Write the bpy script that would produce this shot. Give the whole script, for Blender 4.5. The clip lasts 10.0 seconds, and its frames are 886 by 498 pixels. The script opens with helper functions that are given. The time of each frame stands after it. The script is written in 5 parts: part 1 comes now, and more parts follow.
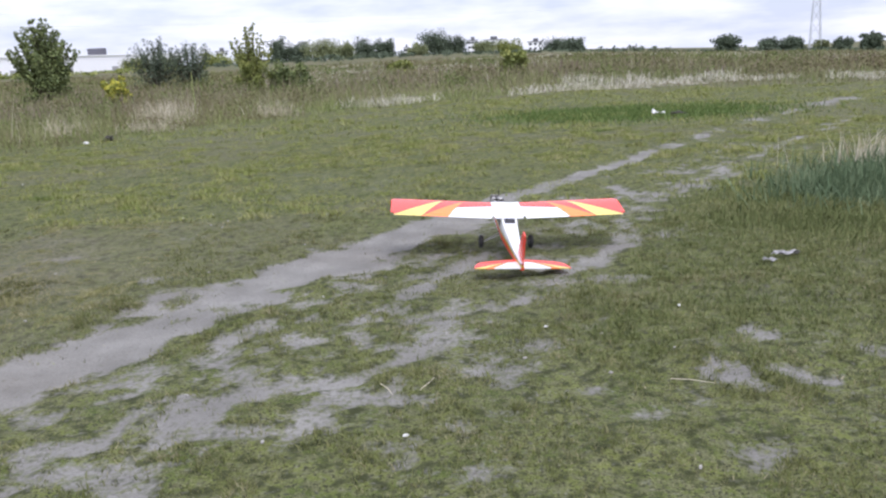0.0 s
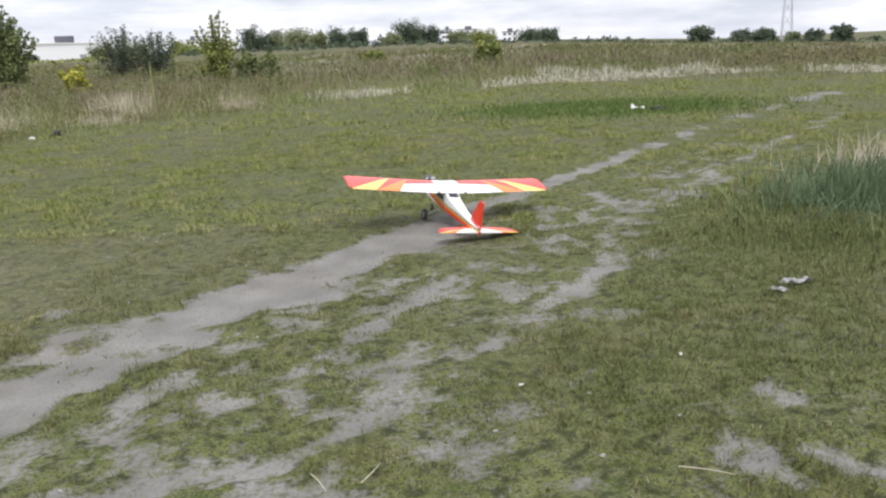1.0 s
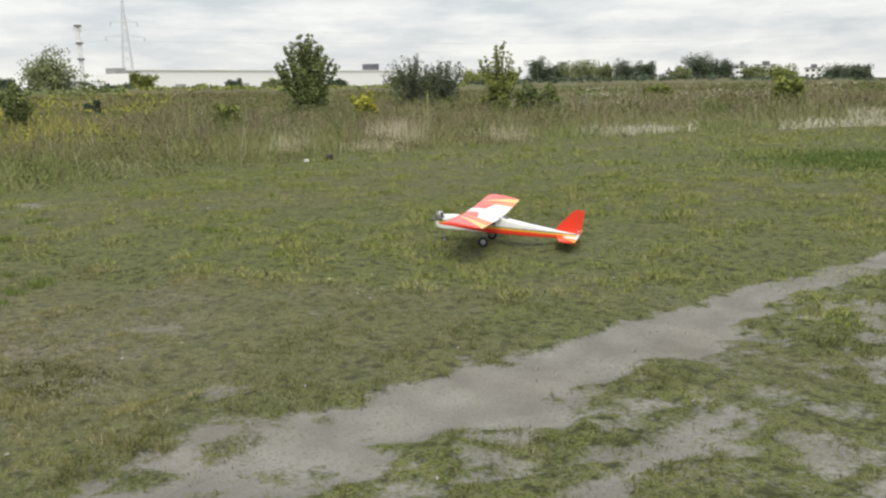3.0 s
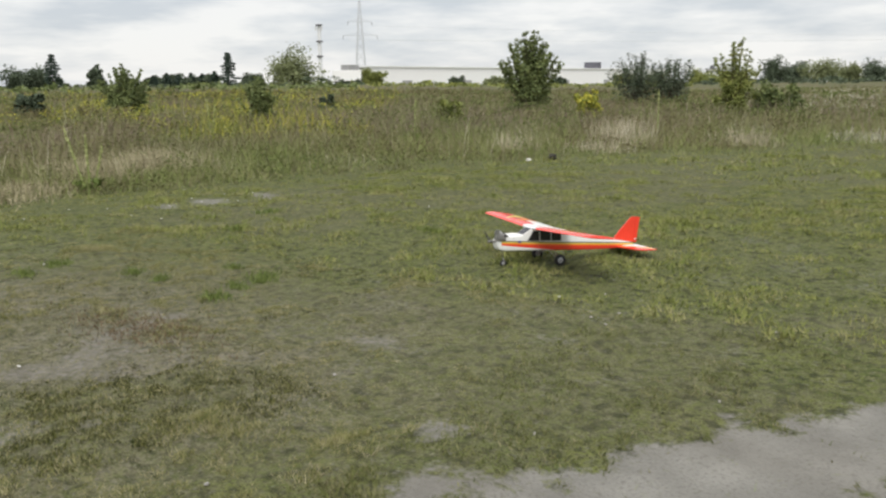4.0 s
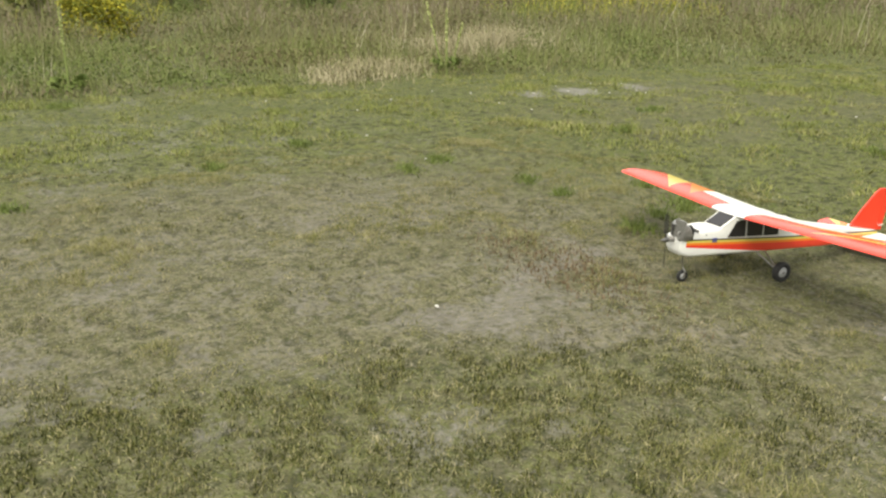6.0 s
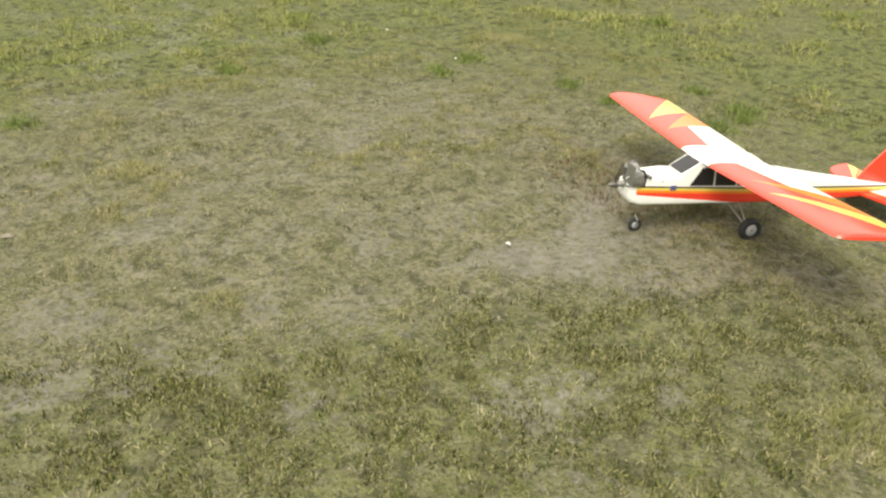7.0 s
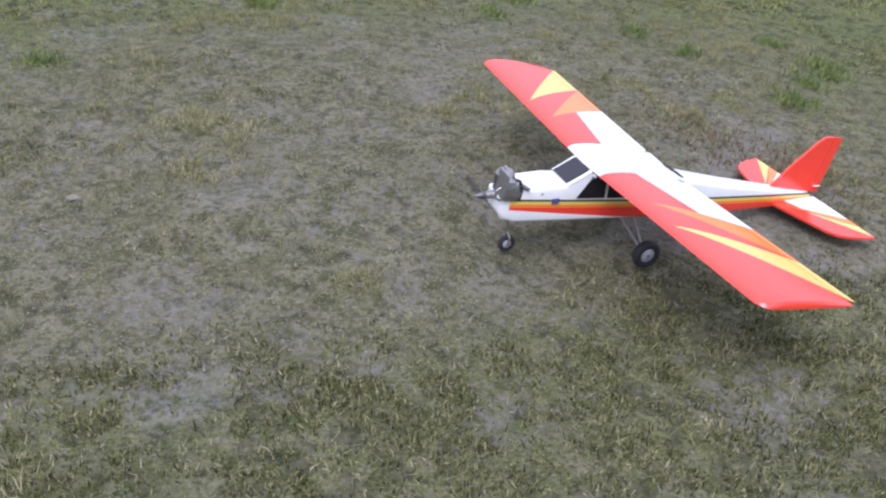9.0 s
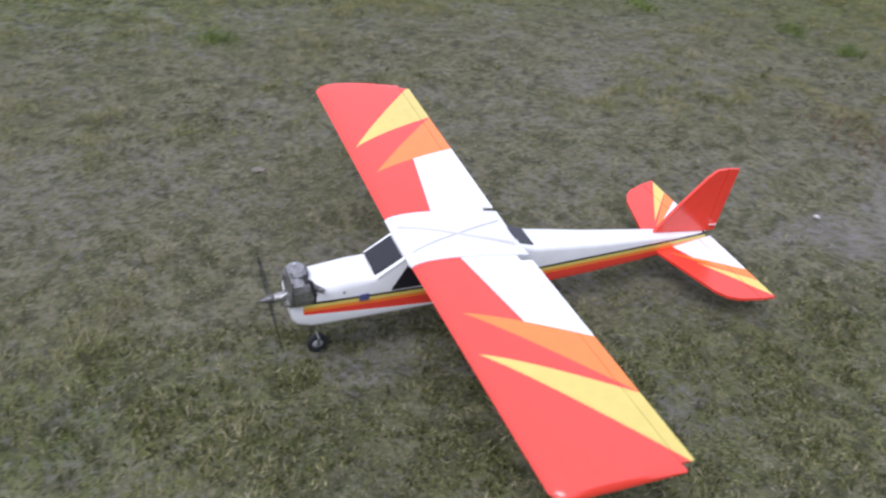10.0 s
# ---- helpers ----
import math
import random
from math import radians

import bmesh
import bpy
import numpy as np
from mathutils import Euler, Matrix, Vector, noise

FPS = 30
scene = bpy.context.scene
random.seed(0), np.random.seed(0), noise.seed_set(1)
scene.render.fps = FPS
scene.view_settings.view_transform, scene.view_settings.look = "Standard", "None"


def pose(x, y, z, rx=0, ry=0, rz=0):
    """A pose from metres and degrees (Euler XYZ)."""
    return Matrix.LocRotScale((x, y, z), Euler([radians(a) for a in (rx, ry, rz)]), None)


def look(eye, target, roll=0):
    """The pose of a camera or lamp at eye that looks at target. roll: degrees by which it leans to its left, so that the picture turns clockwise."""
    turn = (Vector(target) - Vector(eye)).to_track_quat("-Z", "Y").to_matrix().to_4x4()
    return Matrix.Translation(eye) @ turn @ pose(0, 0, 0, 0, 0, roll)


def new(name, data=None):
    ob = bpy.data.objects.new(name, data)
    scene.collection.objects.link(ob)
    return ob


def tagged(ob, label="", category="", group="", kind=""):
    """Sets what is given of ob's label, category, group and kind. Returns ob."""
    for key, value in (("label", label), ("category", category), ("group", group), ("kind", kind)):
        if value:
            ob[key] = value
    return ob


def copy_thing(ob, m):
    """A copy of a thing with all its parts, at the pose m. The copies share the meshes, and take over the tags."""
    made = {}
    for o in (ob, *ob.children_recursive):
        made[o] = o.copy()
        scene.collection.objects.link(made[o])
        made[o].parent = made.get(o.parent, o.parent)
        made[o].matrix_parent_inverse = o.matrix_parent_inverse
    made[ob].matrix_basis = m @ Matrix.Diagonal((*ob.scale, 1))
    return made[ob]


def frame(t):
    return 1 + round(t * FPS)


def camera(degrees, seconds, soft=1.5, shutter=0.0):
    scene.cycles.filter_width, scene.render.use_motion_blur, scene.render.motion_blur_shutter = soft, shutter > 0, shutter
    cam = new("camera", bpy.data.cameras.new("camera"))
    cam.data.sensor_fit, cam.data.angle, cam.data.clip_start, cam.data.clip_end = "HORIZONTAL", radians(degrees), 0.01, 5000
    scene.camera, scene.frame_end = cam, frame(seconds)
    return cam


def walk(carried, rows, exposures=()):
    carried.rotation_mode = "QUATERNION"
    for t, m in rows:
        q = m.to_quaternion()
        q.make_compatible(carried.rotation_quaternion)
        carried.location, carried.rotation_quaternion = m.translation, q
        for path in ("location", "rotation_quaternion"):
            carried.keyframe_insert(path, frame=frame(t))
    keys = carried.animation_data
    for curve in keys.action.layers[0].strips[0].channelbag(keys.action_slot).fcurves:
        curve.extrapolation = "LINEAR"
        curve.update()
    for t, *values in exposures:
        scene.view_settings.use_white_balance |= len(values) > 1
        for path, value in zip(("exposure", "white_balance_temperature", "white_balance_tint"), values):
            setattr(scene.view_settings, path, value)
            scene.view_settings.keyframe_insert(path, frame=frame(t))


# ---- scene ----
cam = camera(56.4, 10.0, soft=2.3, shutter=0.1)
PATH = [
    (0, (0.584, 0.898, 1.483), (0.375, 2.833, 1.023), -3.0),
    (0.5, (0.607, 1.289, 1.480), (0.410, 3.222, 1.009), -2.4),
    (1, (0.603, 1.760, 1.507), (0.454, 3.695, 1.021), -2.7),
    (1.5, (0.720, 2.138, 1.485), (0.484, 4.081, 1.077), -0.9),
    (2, (0.750, 2.499, 1.494), (0.333, 4.411, 1.081), -0.4),
    (2.5, (0.599, 2.873, 1.523), (0.010, 4.738, 1.107), -0.5),
    (2.7, (0.538, 3.022, 1.505), (-0.123, 4.866, 1.099), -1.0),
    (3.8, (0.114, 3.632, 1.488), (-0.994, 5.252, 1.105), -0.6),
    (4, (-0.036, 3.745, 1.474), (-1.241, 5.293, 1.086), -0.6),
    (4.5, (-0.479, 3.990, 1.415), (-1.903, 5.328, 0.989), -0.3),
    (5, (-0.906, 4.005, 1.417), (-2.483, 5.176, 1.039), 0.4),
    (5.5, (-1.293, 4.003, 1.375), (-2.948, 5.018, 0.895), 0.3),
    (5.7, (-1.448, 4.010, 1.382), (-3.100, 4.988, 0.822), -0.1),
    (6.8, (-1.975, 3.819, 1.608), (-3.453, 4.843, 0.733), 1.7),
    (7, (-2.111, 3.831, 1.578), (-3.591, 4.796, 0.640), 0.5),
    (7.5, (-2.400, 3.778, 1.557), (-3.946, 4.622, 0.608), 3.0),
    (8, (-2.659, 3.545, 1.525), (-4.176, 4.370, 0.517), 3.1),
    (8.5, (-2.785, 3.459, 1.491), (-4.239, 4.305, 0.410), 4.1),
    (9, (-2.846, 3.429, 1.485), (-4.171, 4.487, 0.423), 4.0),
    (9.5, (-2.866, 3.296, 1.480), (-4.153, 4.425, 0.446), 1.7),
    (9.7, (-2.890, 3.245, 1.470), (-4.209, 4.341, 0.442), 2.4),
    (9.8, (-2.906, 3.219, 1.464), (-4.264, 4.257, 0.426), 2.5),
    (9.9, (-2.916, 3.194, 1.459), (-4.296, 4.195, 0.413), 3.0),
    (10, (-2.925, 3.175, 1.492), (-4.362, 4.036, 0.399), 3.4),
]
EXPOSURES = [(0.0, 0.27, 5950, 19), (0.5, 0.23, 5850, 19), (1.0, 0.22, 6380, 14), (2.5, 0.08, 6900, 8), (4.0, 0.0, 6800, 9), (4.5, 0.03, 6750, 10), (5.0, 0.11, 6900, 9), (5.5, 0.27, 7200, 6), (7.0, 0.68, 7850, 4), (7.4, 0.6, 7000, 10), (7.8, 0.42, 5900, 18), (8.5, 0.34, 5650, 24), (9.0, 0.24, 5630, 23), (9.5, 0.2, 5600, 22), (10.0, -0.1, 5750, 20)]
walk(cam, [(t, look(eye, target, roll)) for t, eye, target, roll in PATH], EXPOSURES)

# ---- sky and sun: bright broken overcast ----
SUN_ELEVATION, SUN_ROTATION = radians(58), radians(150)
world = bpy.data.worlds.new("overcast_sky")
scene.world = world
world.use_nodes = True
wn, wl = world.node_tree.nodes, world.node_tree.links
background = wn["Background"]
sky = wn.new("ShaderNodeTexSky")
sky.sky_type = "NISHITA"
sky.sun_disc = False
sky.sun_elevation, sky.sun_rotation = SUN_ELEVATION, SUN_ROTATION
sky_gain = wn.new("ShaderNodeMix")
sky_gain.data_type, sky_gain.blend_type = "RGBA", "MULTIPLY"
sky_gain.inputs[0].default_value = 1.0
wl.new(sky.outputs[0], sky_gain.inputs[6])
sky_gain.inputs[7].default_value = (0.12, 0.12, 0.12, 1)
coord = wn.new("ShaderNodeTexCoord")
squash = wn.new("ShaderNodeMapping")
squash.inputs["Scale"].default_value = (1.0, 1.0, 5.0)
wl.new(coord.outputs["Generated"], squash.inputs["Vector"])
cloud_noise = wn.new("ShaderNodeTexNoise")
cloud_noise.inputs["Scale"].default_value = 6.0
cloud_noise.inputs["Detail"].default_value = 7
cloud_noise.inputs["Roughness"].default_value = 0.55
wl.new(squash.outputs[0], cloud_noise.inputs["Vector"])
cloud_ramp = wn.new("ShaderNodeValToRGB")
cloud_ramp.color_ramp.elements[0].position, cloud_ramp.color_ramp.elements[0].color = 0.36, (0.66, 0.715, 0.80, 1)
cloud_ramp.color_ramp.elements[1].position, cloud_ramp.color_ramp.elements[1].color = 0.60, (0.985, 1.0, 1.035, 1)
wl.new(cloud_noise.outputs["Fac"], cloud_ramp.inputs["Fac"])
cover = wn.new("ShaderNodeMix")
cover.data_type = "RGBA"
cover.inputs[0].default_value = 0.88
wl.new(sky_gain.outputs[2], cover.inputs[6])
wl.new(cloud_ramp.outputs[0], cover.inputs[7])
up = wn.new("ShaderNodeSeparateXYZ")
wl.new(coord.outputs["Generated"], up.inputs[0])
zenith = wn.new("ShaderNodeMapRange")
zenith.inputs[1].default_value, zenith.inputs[2].default_value = 0.1, 0.95
zenith.inputs[3].default_value, zenith.inputs[4].default_value = 1.0, 1.7
wl.new(up.outputs["Z"], zenith.inputs[0])
brighten = wn.new("ShaderNodeMix")
brighten.data_type, brighten.blend_type = "RGBA", "MULTIPLY"
brighten.inputs[0].default_value = 1.0
wl.new(cover.outputs[2], brighten.inputs[6])
wl.new(zenith.outputs[0], brighten.inputs[7])
wl.new(brighten.outputs[2], background.inputs["Color"])
background.inputs["Strength"].default_value = 0.96
sun = new("sun", bpy.data.lights.new("sun", "SUN"))
sun.data.energy, sun.data.angle, sun.data.color = 2.2, radians(30), (1.0, 0.96, 0.9)
sun.matrix_world = look((0, 0, 30), (-10 * math.sin(radians(30)), 10 * math.cos(radians(30)), 30 - 10 * math.tan(SUN_ELEVATION)))


# ---- materials ----
def material(name, colour, roughness=0.6, metallic=0.0, vary=0.0, scale=8.0, bump=0.0, bump_scale=60.0, tones=None, island=0.0, alpha=1.0, specular=0.5):
    """A principled surface. tones: colours of a ramp over noise; vary: the noise's share of darkening; island: variation from piece to piece."""
    m = bpy.data.materials.new(name)
    m.use_nodes = True
    n, l = m.node_tree.nodes, m.node_tree.links
    p = n["Principled BSDF"]
    p.inputs["Roughness"].default_value, p.inputs["Metallic"].default_value = roughness, metallic
    p.inputs["Specular IOR Level"].default_value = specular
    p.inputs["Base Color"].default_value = (*colour, 1)
    geo = n.new("ShaderNodeNewGeometry")
    tex = n.new("ShaderNodeTexCoord")
    last = None
    if tones:
        ramp = n.new("ShaderNodeValToRGB")
        els = ramp.color_ramp.elements
        while len(els) < len(tones):
            els.new(0.5)
        for i, c in enumerate(tones):
            els[i].position, els[i].color = i / (len(tones) - 1), (*c, 1)
        if island:
            big = n.new("ShaderNodeTexNoise")
            big.inputs["Scale"].default_value, big.inputs["Detail"].default_value = scale, 3
            l.new(geo.outputs["Position"], big.inputs["Vector"])
            stretch = n.new("ShaderNodeMapRange")
            stretch.inputs[1].default_value, stretch.inputs[2].default_value = 0.3, 0.7
            l.new(big.outputs["Fac"], stretch.inputs[0])
            mix = n.new("ShaderNodeMix")
            mix.inputs[0].default_value = island
            l.new(stretch.outputs[0], mix.inputs[2])
            l.new(geo.outputs["Random Per Island"], mix.inputs[3])
            l.new(mix.outputs[0], ramp.inputs["Fac"])
        else:
            big = n.new("ShaderNodeTexNoise")
            big.inputs["Scale"].default_value, big.inputs["Detail"].default_value = scale, 5
            l.new(tex.outputs["Object"], big.inputs["Vector"])
            l.new(big.outputs["Fac"], ramp.inputs["Fac"])
        last = ramp.outputs[0]
    if vary:
        grain = n.new("ShaderNodeTexNoise")
        grain.inputs["Scale"].default_value, grain.inputs["Detail"].default_value = scale * 2.3, 6
        l.new(tex.outputs["Object"], grain.inputs["Vector"])
        rng = n.new("ShaderNodeMapRange")
        rng.inputs[1].default_value, rng.inputs[2].default_value = 0.3, 0.7
        rng.inputs[3].default_value, rng.inputs[4].default_value = 1 - vary, 1.0
        l.new(grain.outputs["Fac"], rng.inputs[0])
        dim = n.new("ShaderNodeMix")
        dim.data_type, dim.blend_type = "RGBA", "MULTIPLY"
        dim.inputs[0].default_value = 1.0
        if last:
            l.new(last, dim.inputs[6])
        else:
            dim.inputs[6].default_value = (*colour, 1)
        l.new(rng.outputs[0], dim.inputs[7])
        last = dim.outputs[2]
    if last:
        l.new(last, p.inputs["Base Color"])
    if bump:
        rough = n.new("ShaderNodeTexNoise")
        rough.inputs["Scale"].default_value, rough.inputs["Detail"].default_value = bump_scale, 4
        l.new(tex.outputs["Object"], rough.inputs["Vector"])
        bn = n.new("ShaderNodeBump")
        bn.inputs["Strength"].default_value, bn.inputs["Distance"].default_value = bump, 0.01
        l.new(rough.outputs["Fac"], bn.inputs["Height"])
        l.new(bn.outputs[0], p.inputs["Normal"])
    if alpha < 1:
        p.inputs["Alpha"].default_value = alpha
    return m


def ground_material():
    """Sandy soil and thatch with shaded gaps painted in, mixed by the worn-track attribute of the sheet."""
    m = bpy.data.materials.new("worn_turf_soil")
    m.use_nodes = True
    n, l = m.node_tree.nodes, m.node_tree.links
    p = n["Principled BSDF"]
    p.inputs["Roughness"].default_value = 0.95
    p.inputs["Specular IOR Level"].default_value = 0.15
    geo = n.new("ShaderNodeNewGeometry")

    def noise_at(scale, detail, lo, hi):
        t = n.new("ShaderNodeTexNoise")
        t.inputs["Scale"].default_value, t.inputs["Detail"].default_value = scale, detail
        l.new(geo.outputs["Position"], t.inputs["Vector"])
        r = n.new("ShaderNodeMapRange")
        r.inputs[1].default_value, r.inputs[2].default_value = lo, hi
        l.new(t.outputs["Fac"], r.inputs[0])
        return r.outputs[0]

    def blend(fac, a, b):
        x = n.new("ShaderNodeMix")
        x.data_type = "RGBA"
        for i, v in ((0, fac), (6, a), (7, b)):
            if isinstance(v, tuple):
                x.inputs[i].default_value = (*v, 1)
            elif isinstance(v, float):
                x.inputs[i].default_value = v
            else:
                l.new(v, x.inputs[i])
        return x.outputs[2]

    def level(name):
        a = n.new("ShaderNodeAttribute")
        a.attribute_name = name
        return a.outputs["Fac"]

    dust = blend(noise_at(3.0, 6, 0.35, 0.65), (0.166, 0.16, 0.143), (0.236, 0.229, 0.206))
    dust = blend(noise_at(60.0, 6, 0.52, 0.75), dust, (0.135, 0.127, 0.113))
    thatch = blend(noise_at(3.4, 6, 0.38, 0.62), (0.070, 0.092, 0.022), (0.128, 0.143, 0.042))
    thatch = blend(noise_at(22.0, 6, 0.42, 0.62), thatch, (0.112, 0.117, 0.056))
    # dark specks: shade between the blades, put into the thatch colour
    thatch = blend(noise_at(75.0, 6, 0.50, 0.62), thatch, (0.038, 0.040, 0.020))
    thatch = blend(noise_at(130.0, 5, 0.57, 0.68), thatch, (0.20, 0.195, 0.10))
    # dark blotches paint the shaded gaps among the grass clumps
    thatch = blend(noise_at(13.0, 5, 0.50, 0.64), thatch, (0.040, 0.045, 0.018))
    trodden = blend(noise_at(6.0, 7, 0.35, 0.65), (0.112, 0.102, 0.058), (0.188, 0.168, 0.120))
    # the next two dark layers paint shade between clumps of trodden turf
    trodden = blend(noise_at(15.0, 5, 0.50, 0.62), trodden, (0.042, 0.041, 0.024))
    trodden = blend(noise_at(45.0, 6, 0.46, 0.62), trodden, (0.064, 0.063, 0.037))
    trodden = blend(noise_at(120.0, 5, 0.58, 0.68), trodden, (0.27, 0.25, 0.20))
    thatch = blend(level("trodden"), thatch, trodden)
    torn = n.new("ShaderNodeMath")
    torn.operation = "MULTIPLY_ADD"
    l.new(noise_at(34.0, 7, 0.25, 0.75), torn.inputs[0])
    torn.inputs[1].default_value = 0.75
    share = n.new("ShaderNodeMath")
    share.operation = "MULTIPLY"
    l.new(level("worn"), share.inputs[0])
    share.inputs[1].default_value = 0.84
    l.new(share.outputs[0], torn.inputs[2])
    patchy = n.new("ShaderNodeMapRange")
    patchy.inputs[1].default_value, patchy.inputs[2].default_value = 0.50, 1.06
    l.new(torn.outputs[0], patchy.inputs[0])
    earth = blend(noise_at(11.0, 6, 0.35, 0.65), (0.128, 0.116, 0.097), (0.188, 0.174, 0.149))
    near = blend(patchy.outputs[0], thatch, blend(level("trodden"), dust, earth))
    far = blend(noise_at(0.05, 6, 0.35, 0.65), (0.085, 0.095, 0.038), (0.12, 0.105, 0.062))
    l.new(blend(level("wild"), near, far), p.inputs["Base Color"])
    relief = n.new("ShaderNodeTexNoise")
    relief.inputs["Scale"].default_value, relief.inputs["Detail"].default_value = 55, 6
    l.new(geo.outputs["Position"], relief.inputs["Vector"])
    b = n.new("ShaderNodeBump")
    b.inputs["Strength"].default_value, b.inputs["Distance"].default_value = 0.9, 0.02
    l.new(relief.outputs["Fac"], b.inputs["Height"])
    l.new(b.outputs[0], p.inputs["Normal"])
    return m


SOIL = ground_material()
LAWN = material("lawn_blades", (0.1, 0.13, 0.04), 0.75, tones=[(0.095, 0.125, 0.03), (0.155, 0.19, 0.046), (0.215, 0.236, 0.066), (0.265, 0.255, 0.105), (0.37, 0.33, 0.20)], island=0.5, scale=2.6, specular=0.2)
NEAR_LAWN = material("trodden_lawn_blades", (0.1, 0.12, 0.04), 0.75, tones=[(0.045, 0.056, 0.016), (0.088, 0.104, 0.03), (0.135, 0.147, 0.046), (0.20, 0.187, 0.092), (0.33, 0.29, 0.20)], island=0.55, scale=3.0, specular=0.2)
DRY_LAWN = material("dry_lawn_blades", (0.15, 0.15, 0.07), 0.8, tones=[(0.060, 0.066, 0.018), (0.135, 0.146, 0.042), (0.222, 0.218, 0.080), (0.34, 0.305, 0.165), (0.51, 0.46, 0.32)], island=0.64, scale=4.5, specular=0.2)
# the near-black lowest tones put the shade inside dense turf into the blades
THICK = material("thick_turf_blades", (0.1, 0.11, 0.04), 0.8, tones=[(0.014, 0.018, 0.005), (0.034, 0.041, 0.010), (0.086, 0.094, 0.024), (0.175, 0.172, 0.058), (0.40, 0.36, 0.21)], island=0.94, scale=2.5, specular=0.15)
RUST = material("rusty_dead_grass", (0.2, 0.12, 0.07), 0.85, tones=[(0.10, 0.075, 0.045), (0.155, 0.112, 0.07), (0.22, 0.17, 0.11)], island=0.7, scale=2, specular=0.1)
VIVID = material("fresh_green_blades", (0.06, 0.13, 0.02), 0.7, tones=[(0.07, 0.115, 0.028), (0.10, 0.15, 0.038), (0.13, 0.175, 0.05)], island=0.6, scale=0.6, specular=0.2)
LUSH = material("lush_blades", (0.08, 0.15, 0.03), 0.7, tones=[(0.075, 0.11, 0.028), (0.125, 0.165, 0.042), (0.19, 0.23, 0.07)], island=0.7, scale=2, specular=0.2)
WEEDS = material("mixed_weeds", (0.14, 0.14, 0.06), 0.85, tones=[(0.085, 0.12, 0.036), (0.16, 0.195, 0.066), (0.21, 0.21, 0.10), (0.19, 0.155, 0.105), (0.31, 0.275, 0.175)], island=0.42, scale=0.28, specular=0.15)
EDGE_GRASS = material("rank_edge_grass", (0.14, 0.16, 0.06), 0.8, tones=[(0.12, 0.165, 0.046), (0.19, 0.235, 0.07), (0.25, 0.27, 0.10), (0.33, 0.31, 0.16)], island=0.55, scale=0.5, specular=0.15)
FORB = material("brown_green_forbs", (0.12, 0.12, 0.05), 0.85, tones=[(0.075, 0.095, 0.034), (0.12, 0.125, 0.05), (0.15, 0.125, 0.07), (0.14, 0.105, 0.078)], island=0.35, scale=0.11, specular=0.1)
FORB_GREEN = material("green_forbs", (0.1, 0.13, 0.04), 0.85, tones=[(0.075, 0.10, 0.03), (0.115, 0.145, 0.045), (0.17, 0.18, 0.07)], island=0.4, scale=0.2, specular=0.1)
STRAW = material("bleached_straw", (0.5, 0.45, 0.35), 0.85, tones=[(0.30, 0.26, 0.17), (0.48, 0.43, 0.32), (0.64, 0.59, 0.48)], island=0.7, scale=1, specular=0.15)
PALE = material("feathery_pale_grass", (0.6, 0.56, 0.46), 0.9, tones=[(0.34, 0.33, 0.24), (0.50, 0.475, 0.385), (0.64, 0.61, 0.52)], island=0.6, scale=0.7, specular=0.1)
TAN = material("tan_dead_grass", (0.3, 0.24, 0.15), 0.85, tones=[(0.27, 0.24, 0.14), (0.40, 0.36, 0.24), (0.52, 0.47, 0.33)], island=0.6, scale=1, specular=0.1)
DEAD_STALK = material("dead_turf_stalks", (0.25, 0.22, 0.14), 0.9, tones=[(0.15, 0.132, 0.08), (0.24, 0.215, 0.14), (0.36, 0.325, 0.22)], island=0.8, scale=3, specular=0.1)
RANK = material("rank_green_grass", (0.1, 0.13, 0.05), 0.8, tones=[(0.07, 0.09, 0.032), (0.115, 0.14, 0.05), (0.165, 0.18, 0.07), (0.26, 0.25, 0.13)], island=0.65, scale=1.5, specular=0.15)
REED = material("blue_green_reed", (0.07, 0.12, 0.06), 0.7, tones=[(0.07, 0.11, 0.055), (0.105, 0.15, 0.075), (0.17, 0.21, 0.115)], island=0.7, scale=2, specular=0.2)
RUSSET = material("russet_dead_weeds", (0.17, 0.13, 0.1), 0.9, tones=[(0.11, 0.088, 0.072), (0.165, 0.132, 0.105), (0.23, 0.185, 0.145), (0.34, 0.28, 0.20)], island=0.6, scale=0.4, specular=0.1)
GOLD = material("goldenrod_bloom", (0.5, 0.42, 0.03), 0.8, tones=[(0.16, 0.20, 0.05), (0.29, 0.30, 0.065), (0.55, 0.49, 0.07)], island=0.8, scale=2, specular=0.1)
GOLD_BRIGHT = material("bright_goldenrod_bloom", (0.6, 0.5, 0.05), 0.8, tones=[(0.13, 0.17, 0.04), (0.27, 0.27, 0.05), (0.50, 0.43, 0.05)], island=0.9, scale=2, specular=0.1)
LEAF = material("bush_leaf", (0.07, 0.11, 0.03), 0.65, tones=[(0.075, 0.10, 0.038), (0.13, 0.165, 0.058), (0.22, 0.25, 0.09)], island=0.75, scale=1.2, specular=0.25)
LEAF_YELLOW = material("yellow_green_leaf", (0.14, 0.16, 0.03), 0.65, tones=[(0.11, 0.14, 0.04), (0.18, 0.21, 0.06), (0.32, 0.32, 0.09)], island=0.75, scale=1.0, specular=0.2)
LEAF_DARK = material("dark_tree_leaf", (0.04, 0.06, 0.03), 0.75, tones=[(0.055, 0.075, 0.05), (0.085, 0.11, 0.07), (0.12, 0.15, 0.095)], island=0.7, scale=0.4, specular=0.15)
LEAF_LIGHT = material("light_tree_leaf", (0.14, 0.19, 0.06), 0.75, tones=[(0.13, 0.155, 0.075), (0.185, 0.21, 0.10), (0.25, 0.275, 0.14)], island=0.7, scale=0.4, specular=0.15)
